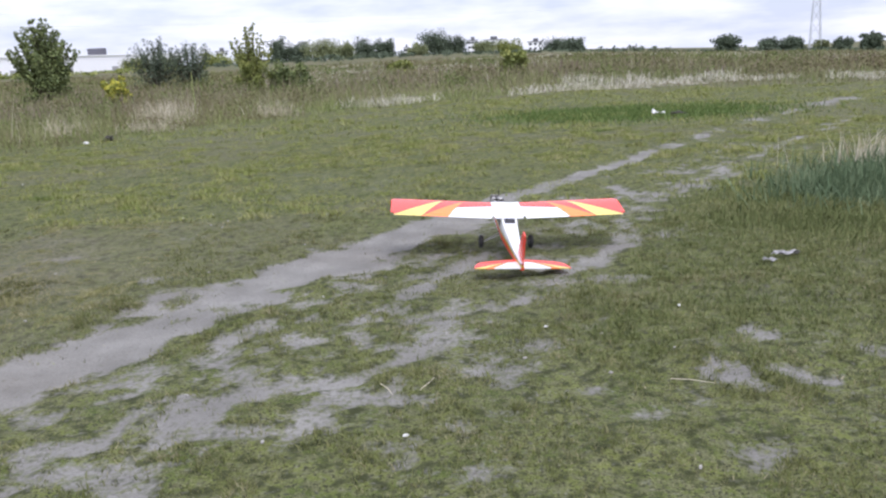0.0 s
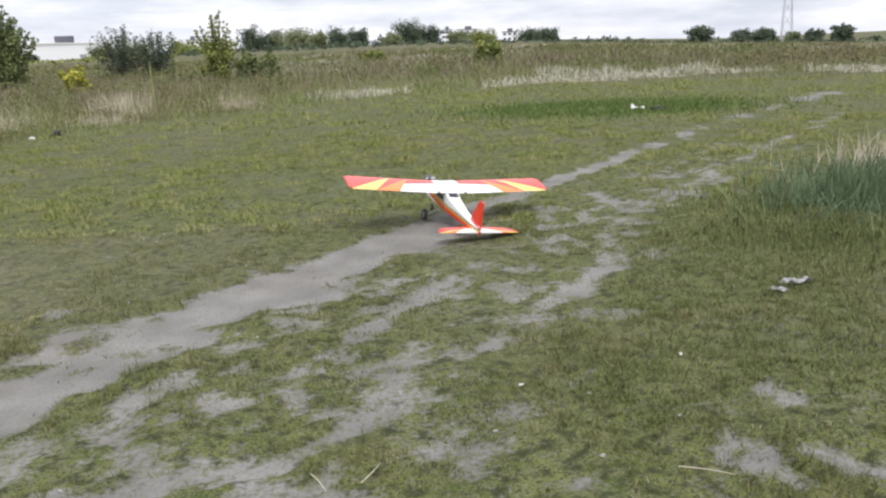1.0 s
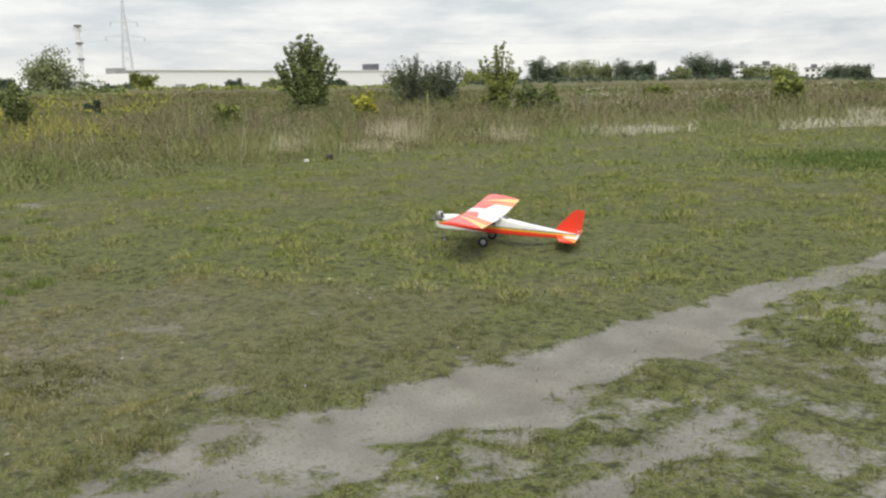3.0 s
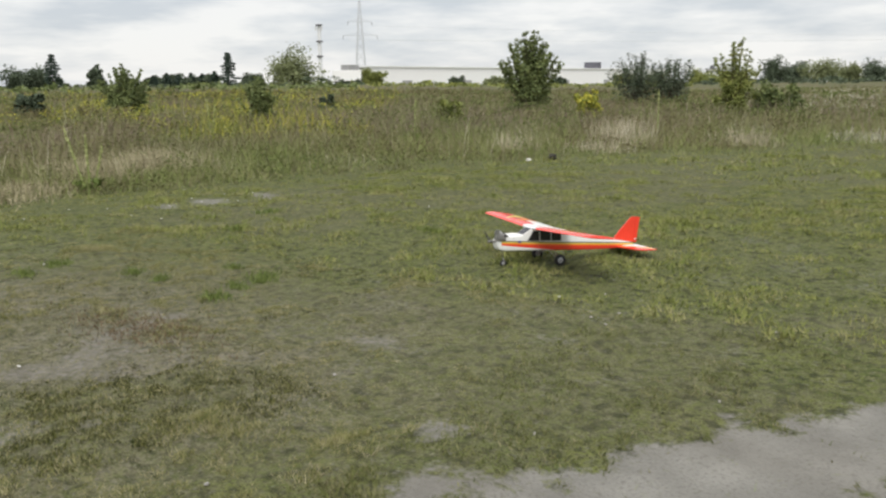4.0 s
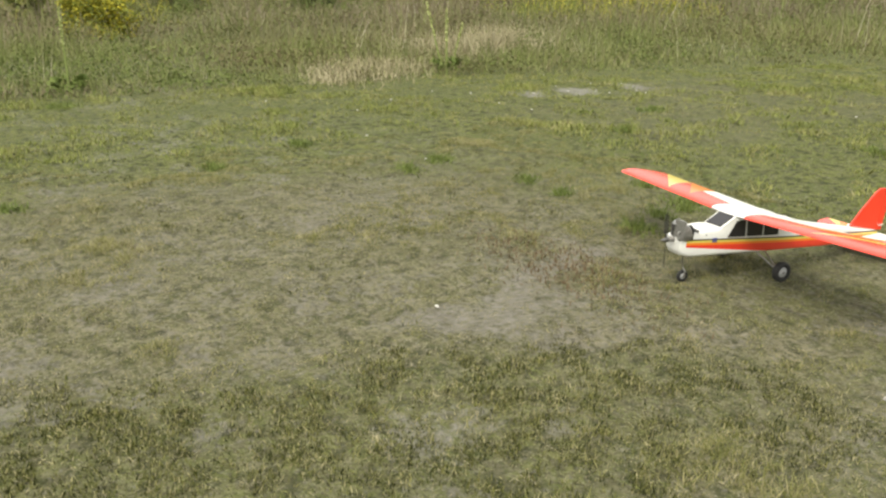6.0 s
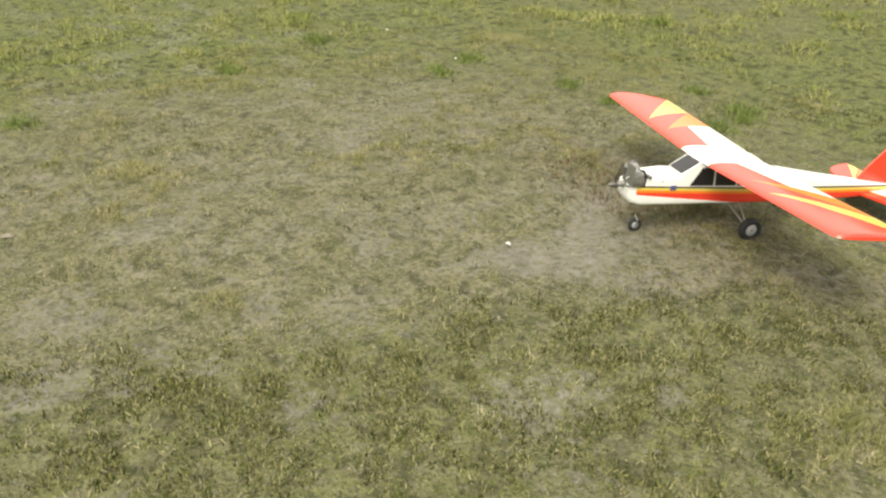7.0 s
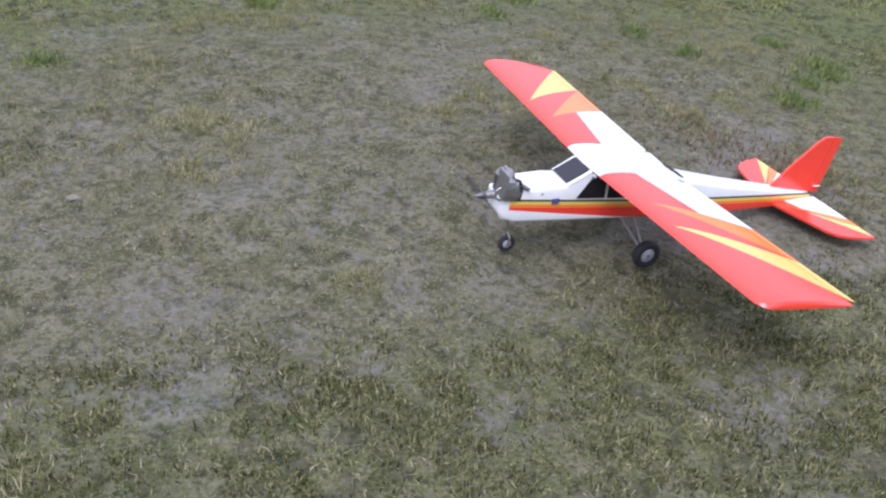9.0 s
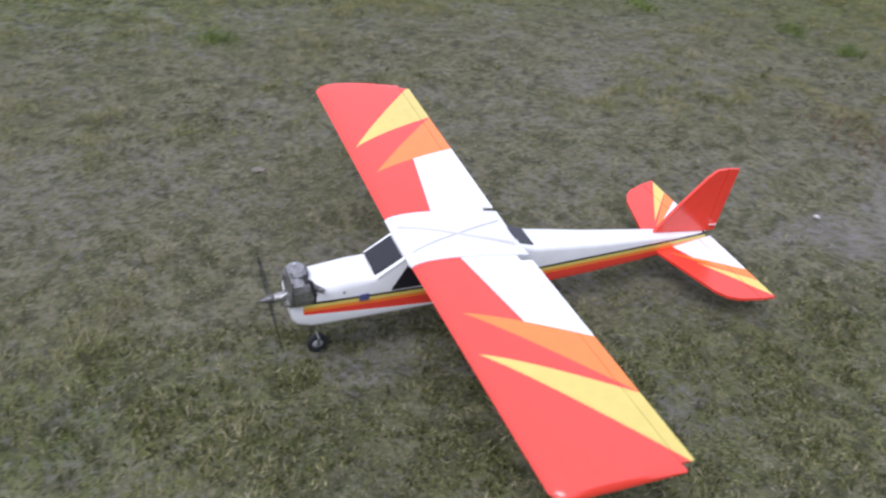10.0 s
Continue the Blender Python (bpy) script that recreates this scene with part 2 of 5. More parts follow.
NEEDLE = material("conifer_needles", (0.03, 0.05, 0.035), 0.8, tones=[(0.035, 0.055, 0.045), (0.055, 0.08, 0.062), (0.075, 0.105, 0.075)], island=0.7, scale=0.5, specular=0.1)
BARK = material("grey_brown_bark", (0.12, 0.095, 0.07), 0.9, vary=0.5, scale=6, bump=0.5, bump_scale=30)
FILM_RED = material("red_covering_film", (0.84, 0.058, 0.032), 0.2, vary=0.06, scale=14, bump=0.05, bump_scale=22, specular=0.8)
FILM_WHITE = material("white_covering_film", (0.83, 0.83, 0.81), 0.26, vary=0.07, scale=12)
FILM_ORANGE = material("orange_covering_film", (0.90, 0.235, 0.03), 0.2, vary=0.08, scale=14, bump=0.05, bump_scale=22, specular=0.8)
FILM_YELLOW = material("yellow_covering_film", (0.72, 0.57, 0.13), 0.2, vary=0.08, scale=14, bump=0.05, bump_scale=22, specular=0.8)
FILM_BLACK = material("black_trim_tape", (0.012, 0.014, 0.016), 0.4)
WRAP = material("white_wing_wrap", (0.74, 0.74, 0.745), 0.35, vary=0.08, scale=18, bump=0.2, bump_scale=35)
GLAZING = material("smoked_glazing", (0.018, 0.016, 0.02), 0.22)
RUBBER = material("black_rubber", (0.02, 0.02, 0.021), 0.75, vary=0.3, scale=40)
HUB = material("grey_plastic_hub", (0.42, 0.43, 0.44), 0.5, vary=0.15, scale=60)
ALLOY = material("cast_aluminium", (0.40, 0.39, 0.375), 0.42, metallic=0.85, vary=0.35, scale=50, bump=0.2, bump_scale=200)
ALLOY_DARK = material("oily_engine_casing", (0.19, 0.185, 0.178), 0.45, metallic=0.7, vary=0.5, scale=60)
CHROME = material("polished_spinner", (0.72, 0.72, 0.72), 0.18, metallic=1.0)
WIRE = material("spring_steel_wire", (0.35, 0.34, 0.33), 0.35, metallic=0.9)
PROP = material("black_propeller", (0.02, 0.02, 0.022), 0.5, alpha=0.38)
BAND = material("tan_rubber_band", (0.60, 0.58, 0.55), 0.7)
DECAL = material("blue_grey_switch_plate", (0.08, 0.09, 0.22), 0.4)
PAPER = material("white_paper_litter", (0.66, 0.65, 0.62), 0.8, vary=0.2, scale=60)
DEAD_LEAF = material("dead_leaf_tan", (0.25, 0.22, 0.17), 0.9, vary=0.5, scale=40, bump=0.4, bump_scale=80)
RAG = material("grey_crumpled_rag", (0.36, 0.35, 0.345), 0.85, vary=0.6, scale=16, bump=0.4, bump_scale=80)
CHAR = material("dark_dead_clump", (0.05, 0.045, 0.035), 0.95, vary=0.5, scale=20)
CLADDING = material("white_metal_cladding", (0.95, 0.95, 0.945), 0.55, vary=0.04, scale=0.4)
CONCRETE = material("grey_concrete", (0.38, 0.38, 0.38), 0.8, vary=0.2, scale=0.6)
ROOFING = material("dark_roofing", (0.16, 0.16, 0.17), 0.7, vary=0.2, scale=0.5)
GALVANISED = material("galvanised_steel", (0.60, 0.62, 0.64), 0.5, metallic=0.4)
MAST_WHITE = material("white_painted_steel", (0.75, 0.76, 0.77), 0.5, vary=0.1, scale=1)
DARK_PANEL = material("dark_sign_panel", (0.10, 0.10, 0.12), 0.6, vary=0.2, scale=1)
WINDOW = material("dark_window_glass", (0.05, 0.06, 0.07), 0.15)
STEM = material("pale_green_stem", (0.22, 0.27, 0.08), 0.8)
BLOOM = material("pale_yellow_bloom", (0.44, 0.47, 0.2), 0.8)
PEBBLE = material("pale_pebble", (0.42, 0.40, 0.37), 0.85, vary=0.3, scale=40)


# ---- mesh helpers ----
def part(name, bm, mats, parent=None, label=""):
    me = bpy.data.meshes.new(name)
    bm.normal_update()
    bm.to_mesh(me)
    bm.free()
    for mt in mats if isinstance(mats, (list, tuple)) else [mats]:
        me.materials.append(mt)
    ob = new(name, me)
    ob.parent = parent
    return tagged(ob, label)


def raw(name, verts, faces, mat, parent=None, label="", smooth=False):
    """A mesh from numpy arrays of triangles."""
    me = bpy.data.meshes.new(name)
    verts, faces = np.asarray(verts, np.float32), np.asarray(faces, np.int32)
    me.vertices.add(len(verts))
    me.vertices.foreach_set("co", verts.ravel())
    me.loops.add(faces.size)
    me.loops.foreach_set("vertex_index", faces.ravel())
    me.polygons.add(len(faces))
    me.polygons.foreach_set("loop_start", np.arange(len(faces), dtype=np.int32) * faces.shape[1])
    me.polygons.foreach_set("use_smooth", np.full(len(faces), smooth))
    me.update(calc_edges=True)
    me.materials.append(mat)
    ob = new(name, me)
    ob.parent = parent
    return tagged(ob, label)


def group_at(name, x, y, z=0.0, turn=0.0):
    ob = new(name)
    ob.matrix_world = pose(x, y, z, 0, 0, turn)
    return ob


def box(bm, lo, hi, bevel=0.0):
    made = bmesh.ops.create_cube(bm, size=1)["verts"]
    for v in made:
        v.co = Vector([lo[i] + (v.co[i] + 0.5) * (hi[i] - lo[i]) for i in range(3)])
    if bevel:
        edges = list({e for v in made for e in v.link_edges})
        bmesh.ops.bevel(bm, geom=edges, offset=bevel, segments=2, affect="EDGES", profile=0.7)
    return bm


def tube(bm, a, b, r, r2=None, n=8):
    a, b = Vector(a), Vector(b)
    d = b - a
    m = Matrix.Translation((a + b) / 2) @ d.to_track_quat("Z", "Y").to_matrix().to_4x4()
    bmesh.ops.create_cone(bm, cap_ends=True, segments=n, radius1=r, radius2=r if r2 is None else r2, depth=d.length, matrix=m)
    return bm


def slab(bm, pts, thick):
    """A flat polygon given thickness along its normal, centred on it."""
    pts = [Vector(p) for p in pts]
    nrm = (pts[1] - pts[0]).cross(pts[2] - pts[0]).normalized() * thick / 2
    a, b = [bm.verts.new(p - nrm) for p in pts], [bm.verts.new(p + nrm) for p in pts]
    bm.faces.new(a[::-1])
    bm.faces.new(b)
    for i in range(len(pts)):
        j = (i + 1) % len(pts)
        bm.faces.new((a[i], a[j], b[j], b[i]))
    return bm


def loft(bm, rings, cap=True):
    loops = [[bm.verts.new(p) for p in ring] for ring in rings]
    for a, b in zip(loops, loops[1:]):
        for i in range(len(a)):
            j = (i + 1) % len(a)
            bm.faces.new((a[i], a[j], b[j], b[i]))
    if cap:
        bm.faces.new(loops[0][::-1])
        bm.faces.new(loops[-1])
    return bm


def cut(bm, p, q, axis):
    """Split the mesh along the plane through the points p and q and along the axis."""
    p, q = Vector(p), Vector(q)
    no = (q - p).cross(Vector(axis))
    bmesh.ops.bisect_plane(bm, geom=bm.verts[:] + bm.edges[:] + bm.faces[:], plane_co=p, plane_no=no, dist=1e-6)


def spun(profile, axis="Y", n=28):
    """A lathed ring: profile of (radius, along)."""
    bm = bmesh.new()
    rings = []
    for r, s in profile:
        rings.append([(r * math.cos(a), s, r * math.sin(a)) for a in (2 * math.pi * i / n for i in range(n))])
    loft(bm, rings, cap=False)
    bmesh.ops.recalc_face_normals(bm, faces=bm.faces[:])
    for f in bm.faces:
        f.smooth = True
    return bm


# ---- patterns of the ground ----
TABLE = np.random.RandomState(7).rand(256, 256)


def lattice(x, y, size, seed=0):
    """Smooth value noise, 0 to 1, with cells of that size."""
    u, v = np.asarray(x) / size + seed * 17.3, np.asarray(y) / size + seed * 9.7
    i, j = np.floor(u).astype(int), np.floor(v).astype(int)
    f, g = u - i, v - j
    f, g = f * f * (3 - 2 * f), g * g * (3 - 2 * g)
    t = lambda a, b: TABLE[a % 256, b % 256]
    return (t(i, j) * (1 - f) + t(i + 1, j) * f) * (1 - g) + (t(i, j + 1) * (1 - f) + t(i + 1, j + 1) * f) * g


def fractal(x, y, size, seed=0, octaves=4):
    total, gain = 0, 0
    for k in range(octaves):
        total = total + lattice(x, y, size / 2 ** k, seed + k) / 1.7 ** k
        gain += 1 / 1.7 ** k
    return total / gain


def smooth(a, b, v):
    t = np.clip((np.asarray(v, float) - a) / (b - a), 0, 1)
    return t * t * (3 - 2 * t)


def near_line(x, y, line):
    """Over the stretches of a line of (x, y, half width): the least distance as a share of the half width."""
    best = np.full(np.shape(x), 99.0)
    for (ax, ay, aw), (bx, by, bw) in zip(line, line[1:]):
        dx, dy = bx - ax, by - ay
        t = np.clip(((x - ax) * dx + (y - ay) * dy) / (dx * dx + dy * dy), 0, 1)
        best = np.minimum(best, np.hypot(x - ax - t * dx, y - ay - t * dy) / (aw + t * (bw - aw)))
    return best


RUT_A = [(-9.5, -8.0, 0.4), (-4.2, 1.2, 0.45), (-2.6, 3.8, 0.36), (-1.95, 4.85, 0.35), (-1.55, 5.75, 0.33), (-0.92, 6.85, 0.36), (-0.35, 7.78, 0.30), (0.48, 9.6, 0.16), (1.6, 11.4, 0.2), (3.3, 14.3, 0.2), (5.7, 18.2, 0.2), (9.0, 22.5, 0.2)]
STROKES = [
    [(-1.35, 3.6, 0.10), (-1.0, 4.37, 0.12), (-0.98, 4.63, 0.09), (-1.13, 4.88, 0.09), (-1.1, 5.17, 0.08), (-0.95, 5.4, 0.06)],
    [(-1.0, 3.9, 0.10), (-0.7, 4.39, 0.09), (-0.46, 4.48, 0.07), (-0.23, 4.62, 0.07), (-0.05, 4.85, 0.08), (0.01, 5.04, 0.07), (0.07, 5.38, 0.08)],
    [(-0.85, 4.85, 0.06), (-0.6, 5.18, 0.07), (-0.44, 5.45, 0.08), (-0.29, 5.7, 0.09), (-0.15, 6.05, 0.10), (0.0, 6.42, 0.11), (0.12, 6.75, 0.09), (0.3, 7.1, 0.07)],
    [(0.04, 6.44, 0.10), (0.3, 6.64, 0.08), (0.36, 6.98, 0.06)],
    [(0.5, 5.7, 0.04), (0.72, 6.18, 0.07), (0.94, 6.53, 0.08), (1.06, 6.79, 0.08), (1.23, 7.15, 0.10), (1.45, 7.7, 0.11), (1.3, 8.05, 0.07), (1.55, 8.6, 0.12), (1.82, 9.2, 0.12), (2.37, 10.1, 0.11), (3.18, 11.32, 0.10), (4.31, 13.1, 0.10), (6.5, 16.6, 0.10)],
    [(1.11, 8.02, 0.06), (1.31, 7.82, 0.07)],
    [(1.55, 9.96, 0.05), (1.64, 8.99, 0.09)],
    [(1.40, 4.76, 0.04), (1.47, 4.54, 0.06), (1.56, 4.38, 0.05)],
    [(1.70, 4.57, 0.04), (1.88, 4.43, 0.05)],
    [(0.6, 4.36, 0.05), (0.9, 4.39, 0.05)],
    [(1.76, 4.98, 0.06), (1.69, 5.19, 0.05)],
    [(-7.6, -7.0, 0.2), (-1.9, 2.6, 0.14), (-1.35, 3.6, 0.1)],
]
BARE = [(1.05, 4.1, 0.08), (1.3, 4.25, 0.06), (2.2, 4.75, 0.1), (1.4, 3.75, 0.09), (0.4, 3.6, 0.09), (0.1, 5.55, 0.1), (-2.12, 6.38, 0.13), (-2.35, 7.87, 0.2), (-3.21, 7.24, 0.16), (-9.3, 9.85, 0.28), (-9.2, 10.5, 0.25), (-9.05, 11.3, 0.2)]
BARE_TURF = [(-4.5, 3.97, 0.13), (-4.43, 4.12, 0.12), (-4.51, 4.28, 0.09), (-4.58, 4.64, 0.13), (-4.32, 5.62, 0.17), (-3.62, 5.24, 0.15), (-4.15, 5.78, 0.12), (-4.7, 5.31, 0.16), (-3.42, 5.53, 0.1), (-3.95, 4.56, 0.08), (-4.31, 4.4, 0.11), (-4.98, 4.07, 0.2), (-5.38, 4.54, 0.17), (-4.77, 6.7, 0.22), (-4.38, 6.04, 0.16), (-4.29, 6.27, 0.12), (-4.02, 5.91, 0.1), (-5.85, 5.65, 0.16), (-5.6, 6.3, 0.14)]
EDGE = [(-14, -8), (-12.2, 2.5), (-11.7, 4.6), (-11.3, 6.3), (-11.4, 8.0), (-11.2, 9.2), (-10.8, 10.5), (-10.2, 12.1), (-9.3, 15.1), (-8.7, 17.7), (-7.8, 19.7), (-5.6, 21.8), (-3.3, 25.6), (-0.7, 27.9), (2.0, 30.0), (6.4, 28.8), (9.6, 27.4), (20, 27), (40, 24), (40, -8)]


SCUFF = [(-4.52, 5.45, 0.1), (-4.42, 5.68, 0.16), (-4.3, 5.85, 0.18), (-4.55, 6.25, 0.13), (-4.82, 6.8, 0.17)]
DENSE = [(-4.6, 3.2, 0.35), (-4.12, 4.1, 0.42), (-3.7, 4.8, 0.58), (-3.5, 5.5, 0.56), (-3.3, 6.3, 0.32)]


def worn(x, y):
    """How bare the soil lies, 0 to 1."""
    ragged = fractal(x, y, 0.42, 3, 5) - 0.5
    fine = fractal(x, y, 0.13, 11, 3) - 0.5
    a = 1 - smooth(0.75, 1.15, near_line(x, y, RUT_A) + ragged * 1.9 + fine * 1.3)
    clumps = smooth(0.51, 0.57, fractal(x, y, 0.32, 21, 3)) * smooth(5.4, 4.6, np.asarray(y) + 0.6 * np.asarray(x)) * smooth(0.1, 0.5, near_line(x, y, RUT_A))
    a = a * (1 - 0.95 * clumps) * (1 - 0.9 * smooth(8.5, 12.5, y) * smooth(0.50, 0.58, fractal(x, y, 0.8, 25, 4)))
    lines = np.minimum.reduce([near_line(x, y, line) for line in STROKES])
    b = 1 - smooth(0.35, 1.35, lines + ragged * 3.0 + fine * 3.0)
    b = b * (1 - 0.8 * smooth(0.47, 0.57, fractal(x, y, 0.2, 35, 4)) * smooth(-0.3, 0.6, near_line(x, y, STROKES[4]) + ragged))
    b = b * (1 - 0.9 * smooth(9.5, 13.0, y) * smooth(0.49, 0.57, fractal(x, y, 0.7, 27, 4)))
    between = np.exp(-((near_line(x, y, [(-2.2, 2.0, 1.1), (0.1, 6.2, 1), (1.2, 8.5, 0.8), (4, 13, 0.5)]) / 1.2) ** 2))
    c = 0.7 * smooth(0.53, 0.66, fractal(x, y, 0.17, 31, 4) + 0.10 * (between - 0.88)) * smooth(0.15, 0.5, between)
    d = np.zeros(np.shape(x))
    for px, py, pr in BARE + BARE_TURF:
        d = np.maximum(d, (0.62 if px > -4 and py < 5.5 else 0.72) * (1 - smooth(0.3, 1.5, np.hypot((x - px), (y - py)) / pr + ragged * 2.6 + fine * 2.2)))
    late = smooth(-2.6, -3.8, x) * smooth(8.5, 6.0, y)
    thin = late * smooth(0.47, 0.64, fractal(x, y, 0.2, 41, 4)) * 0.3 * (1 - smooth(1.1, 0.6, near_line(x, y, DENSE)))
    thin = np.maximum(thin, 0.2 * smooth(0.60, 0.70, fractal(x, y, 0.35, 51, 4)) * smooth(0.5, 0.62, fractal(x, y, 3.0, 55, 2)))
    d = d * (1 - 0.38 * late)
    d = np.maximum(d, 0.6 * (1 - smooth(0.4, 1.3, near_line(x, y, SCUFF) + ragged * 2.0 + fine * 2.0)))
    return np.clip(np.maximum.reduce([a, 0.92 * b, c, d, thin]), 0, 1)


def mown(x, y):
    """Whether a place lies within the mown field."""
    inside = np.zeros(np.shape(x), bool)
    for (ax, ay), (bx, by) in zip(EDGE, EDGE[1:] + EDGE[:1]):
        crosses = (ay > y) != (by > y)
        inside ^= crosses & (x < (bx - ax) * (y - ay) / (by - ay + 1e-9) + ax)
    return inside


def height(x, y):
    """The lie of the land."""
    x, y = np.asarray(x, float), np.asarray(y, float)
    d = np.hypot(x, y - 2)
    left = smooth(30, 300, d) * 1.3 * smooth(40, -30, x)
    left = left + 1.1 * smooth(30, 260, d) * smooth(radians(24), radians(48), np.arctan2(-x, y - 2))
    return left - 0.040 * np.clip(x - 10, 0, 700) * smooth(25, 80, d)


def tufts(x, y):
    """How thickly the turf grows in clumps, 0 to 1."""
    return smooth(0.36, 0.64, 0.62 * fractal(x, y, 0.34, 161, 3) + 0.38 * fractal(x, y, 1.1, 171, 2))


def parched(x, y):
    """Dry brownish patches of the open turf, 0 to 1."""
    return smooth(0.52, 0.64, fractal(x, y, 2.4, 211, 4)) * smooth(5.0, 7.0, y)


def turf(x, y):
    """The lie of the land with the small lumps of the turf and the sunken bare soil."""
    x, y = np.asarray(x, float), np.asarray(y, float)
    near = smooth(8.3, 6.8, np.abs(x + 1.75)) * smooth(8.2, 6.6, np.abs(y - 9.0))
    lumps = 0.034 * (tufts(x, y) - 0.5) + 0.016 * (fractal(x, y, 0.5, 61, 4) - 0.5) + 0.03 * (fractal(x, y, 2.5, 71, 2) - 0.5)
    return height(x, y) + near * (lumps - 0.014 * worn(x, y))


def spaced(lo, hi, fine, reach, growth):
    inner = np.arange(lo, hi + fine / 2, fine)
    steps, total, s = [], 0, fine
    while total < reach:
        s *= growth
        total += s
        steps.append(total)
    steps = np.array(steps)
    return np.concatenate([lo - steps[::-1], inner, hi + steps])


def build_ground():
    xs, ys = spaced(-9.0, 5.5, 0.06, 2500, 1.16), spaced(2.0, 16.0, 0.06, 2500, 1.16)
    gx, gy = np.meshgrid(xs, ys, indexing="ij")
    bare = worn(gx, gy)
    gz = turf(gx, gy)
    nx, ny = gx.shape
    idx = np.arange(nx * ny).reshape(nx, ny)
    quads = np.stack([idx[:-1, :-1], idx[1:, :-1], idx[1:, 1:], idx[:-1, 1:]], -1).reshape(-1, 4)
    ob = raw("ground", np.stack([gx, gy, gz], -1).reshape(-1, 3), quads, SOIL, smooth=True)
    wild = np.where(mown(gx, gy), 0.0, smooth(12, 30, np.hypot(gx + 2, gy - 6)))
    for name, values in (("worn", bare), ("wild", wild), ("trodden", 0.72 * (1 - 0.45 * smooth(1.2, 0.6, near_line(gx, gy, DENSE))) * smooth(1.25, 0.55, np.hypot((gx + 4.9) / 2.6, (gy - 5.0) / 3.4) + 0.9 * (fractal(gx, gy, 1.4, 151, 4) - 0.5)) + 0.3 * parched(gx, gy))):
        layer = ob.data.attributes.new(name, "FLOAT", "POINT")
        layer.data.foreach_set("value", np.clip(values, 0, 1).astype(np.float32).ravel())
    return tagged(ob, "worn grass field with grey sandy wheel ruts", "ground", kind="structure")


build_ground()


# ---- grass and weeds ----
DICE = np.random.RandomState(11)


def blades(x, y, length, width, lean, base=None, bend=0.35):
    """Arrays of bent two-triangle blades at the places given."""
    n = len(x)
    a, b = DICE.rand(n) * 2 * np.pi, DICE.rand(n) * 2 * np.pi
    z = height(x, y) if base is None else base
    side = np.stack([np.cos(a), np.sin(a), np.zeros(n)], -1) * (width / 2)[:, None]
    tip = np.stack([np.cos(b) * np.sin(lean), np.sin(b) * np.sin(lean), np.cos(lean)], -1) * length[:, None]
    root = np.stack([x, y, z - 0.004], -1)
    mid = root + tip * 0.55 + np.array([0, 0, 1.0]) * (bend * 0.2 * length)[:, None]
    v = np.stack([root - side, root + side, mid + side * 0.7, mid - side * 0.7, root + tip], 1).reshape(-1, 3)
    k = np.arange(n)[:, None] * 5
    f = np.concatenate([k + [0, 1, 2], k + [0, 2, 3], k + [3, 2, 4]], 1).reshape(-1, 3)
    return v, f


def slivers(x, y, length, width, lean, base=None):
    """Arrays of one-triangle blades."""
    n = len(x)
    a, b = DICE.rand(n) * 2 * np.pi, DICE.rand(n) * 2 * np.pi
    z = height(x, y) if base is None else base
    side = np.stack([np.cos(a), np.sin(a), np.zeros(n)], -1) * (width / 2)[:, None]
    tip = np.stack([np.cos(b) * np.sin(lean), np.sin(b) * np.sin(lean), np.cos(lean)], -1) * length[:, None]
    root = np.stack([x, y, z - 0.01], -1)
    v = np.stack([root - side, root + side, root + tip], 1).reshape(-1, 3)
    return v, np.arange(3 * n).reshape(-1, 3)


def lawn(name, x0, x1, y0, y1, density, length, width, spare=None, mat=LAWN):
    n = int((x1 - x0) * (y1 - y0) * density)
    x, y = DICE.uniform(x0, x1, n), DICE.uniform(y0, y1, n)
    lush = fractal(x, y, 0.55, 81, 4)
    tuft = smooth(0.38, 0.62, fractal(x, y, 0.12, 83, 3)) if density > 5000 else 0.75
    even = 0.5 if density > 5000 else 0.8
    clump = tufts(x, y)
    keep = (DICE.rand(n) > worn(x, y) * 1.02) & (DICE.rand(n) < (0.42 + 0.75 * clump) * (1 - 0.35 * parched(x, y)) * (even + (1.3 - even) * smooth(0.3, 0.62, lush)) * (0.22 + 1.1 * tuft)) & mown(x, y)
    if mat is DRY_LAWN:
        keep &= DICE.rand(n) > 0.6 * smooth(1.1, 0.6, near_line(x, y, DENSE) + 2.2 * (fractal(x, y, 0.34, 181, 4) - 0.5))
    if spare:
        keep &= ~((x > spare[0]) & (x < spare[1]) & (y > spare[2]) & (y < spare[3]))
    x, y, lush, clump = x[keep], y[keep], lush[keep], clump[keep]
    k = len(x)
    fine = 0.45 + 0.95 * smooth(0.36, 0.64, fractal(x, y, 0.10 if density > 5000 else 0.22, 83, 3))
    size = (0.6 + 0.6 * smooth(0.4, 0.7, lush)) * (0.65 + 0.6 * clump) * fine * DICE.uniform(0.6, 1.35, k)
    v, f = slivers(x, y, length * size, width * DICE.uniform(0.7, 1.4, k), DICE.uniform(0.3, 1.35, k), turf(x, y))
    return tagged(raw(name, v, f, mat), "short patchy lawn grass, green and straw mixed", "grass", kind="stuff")


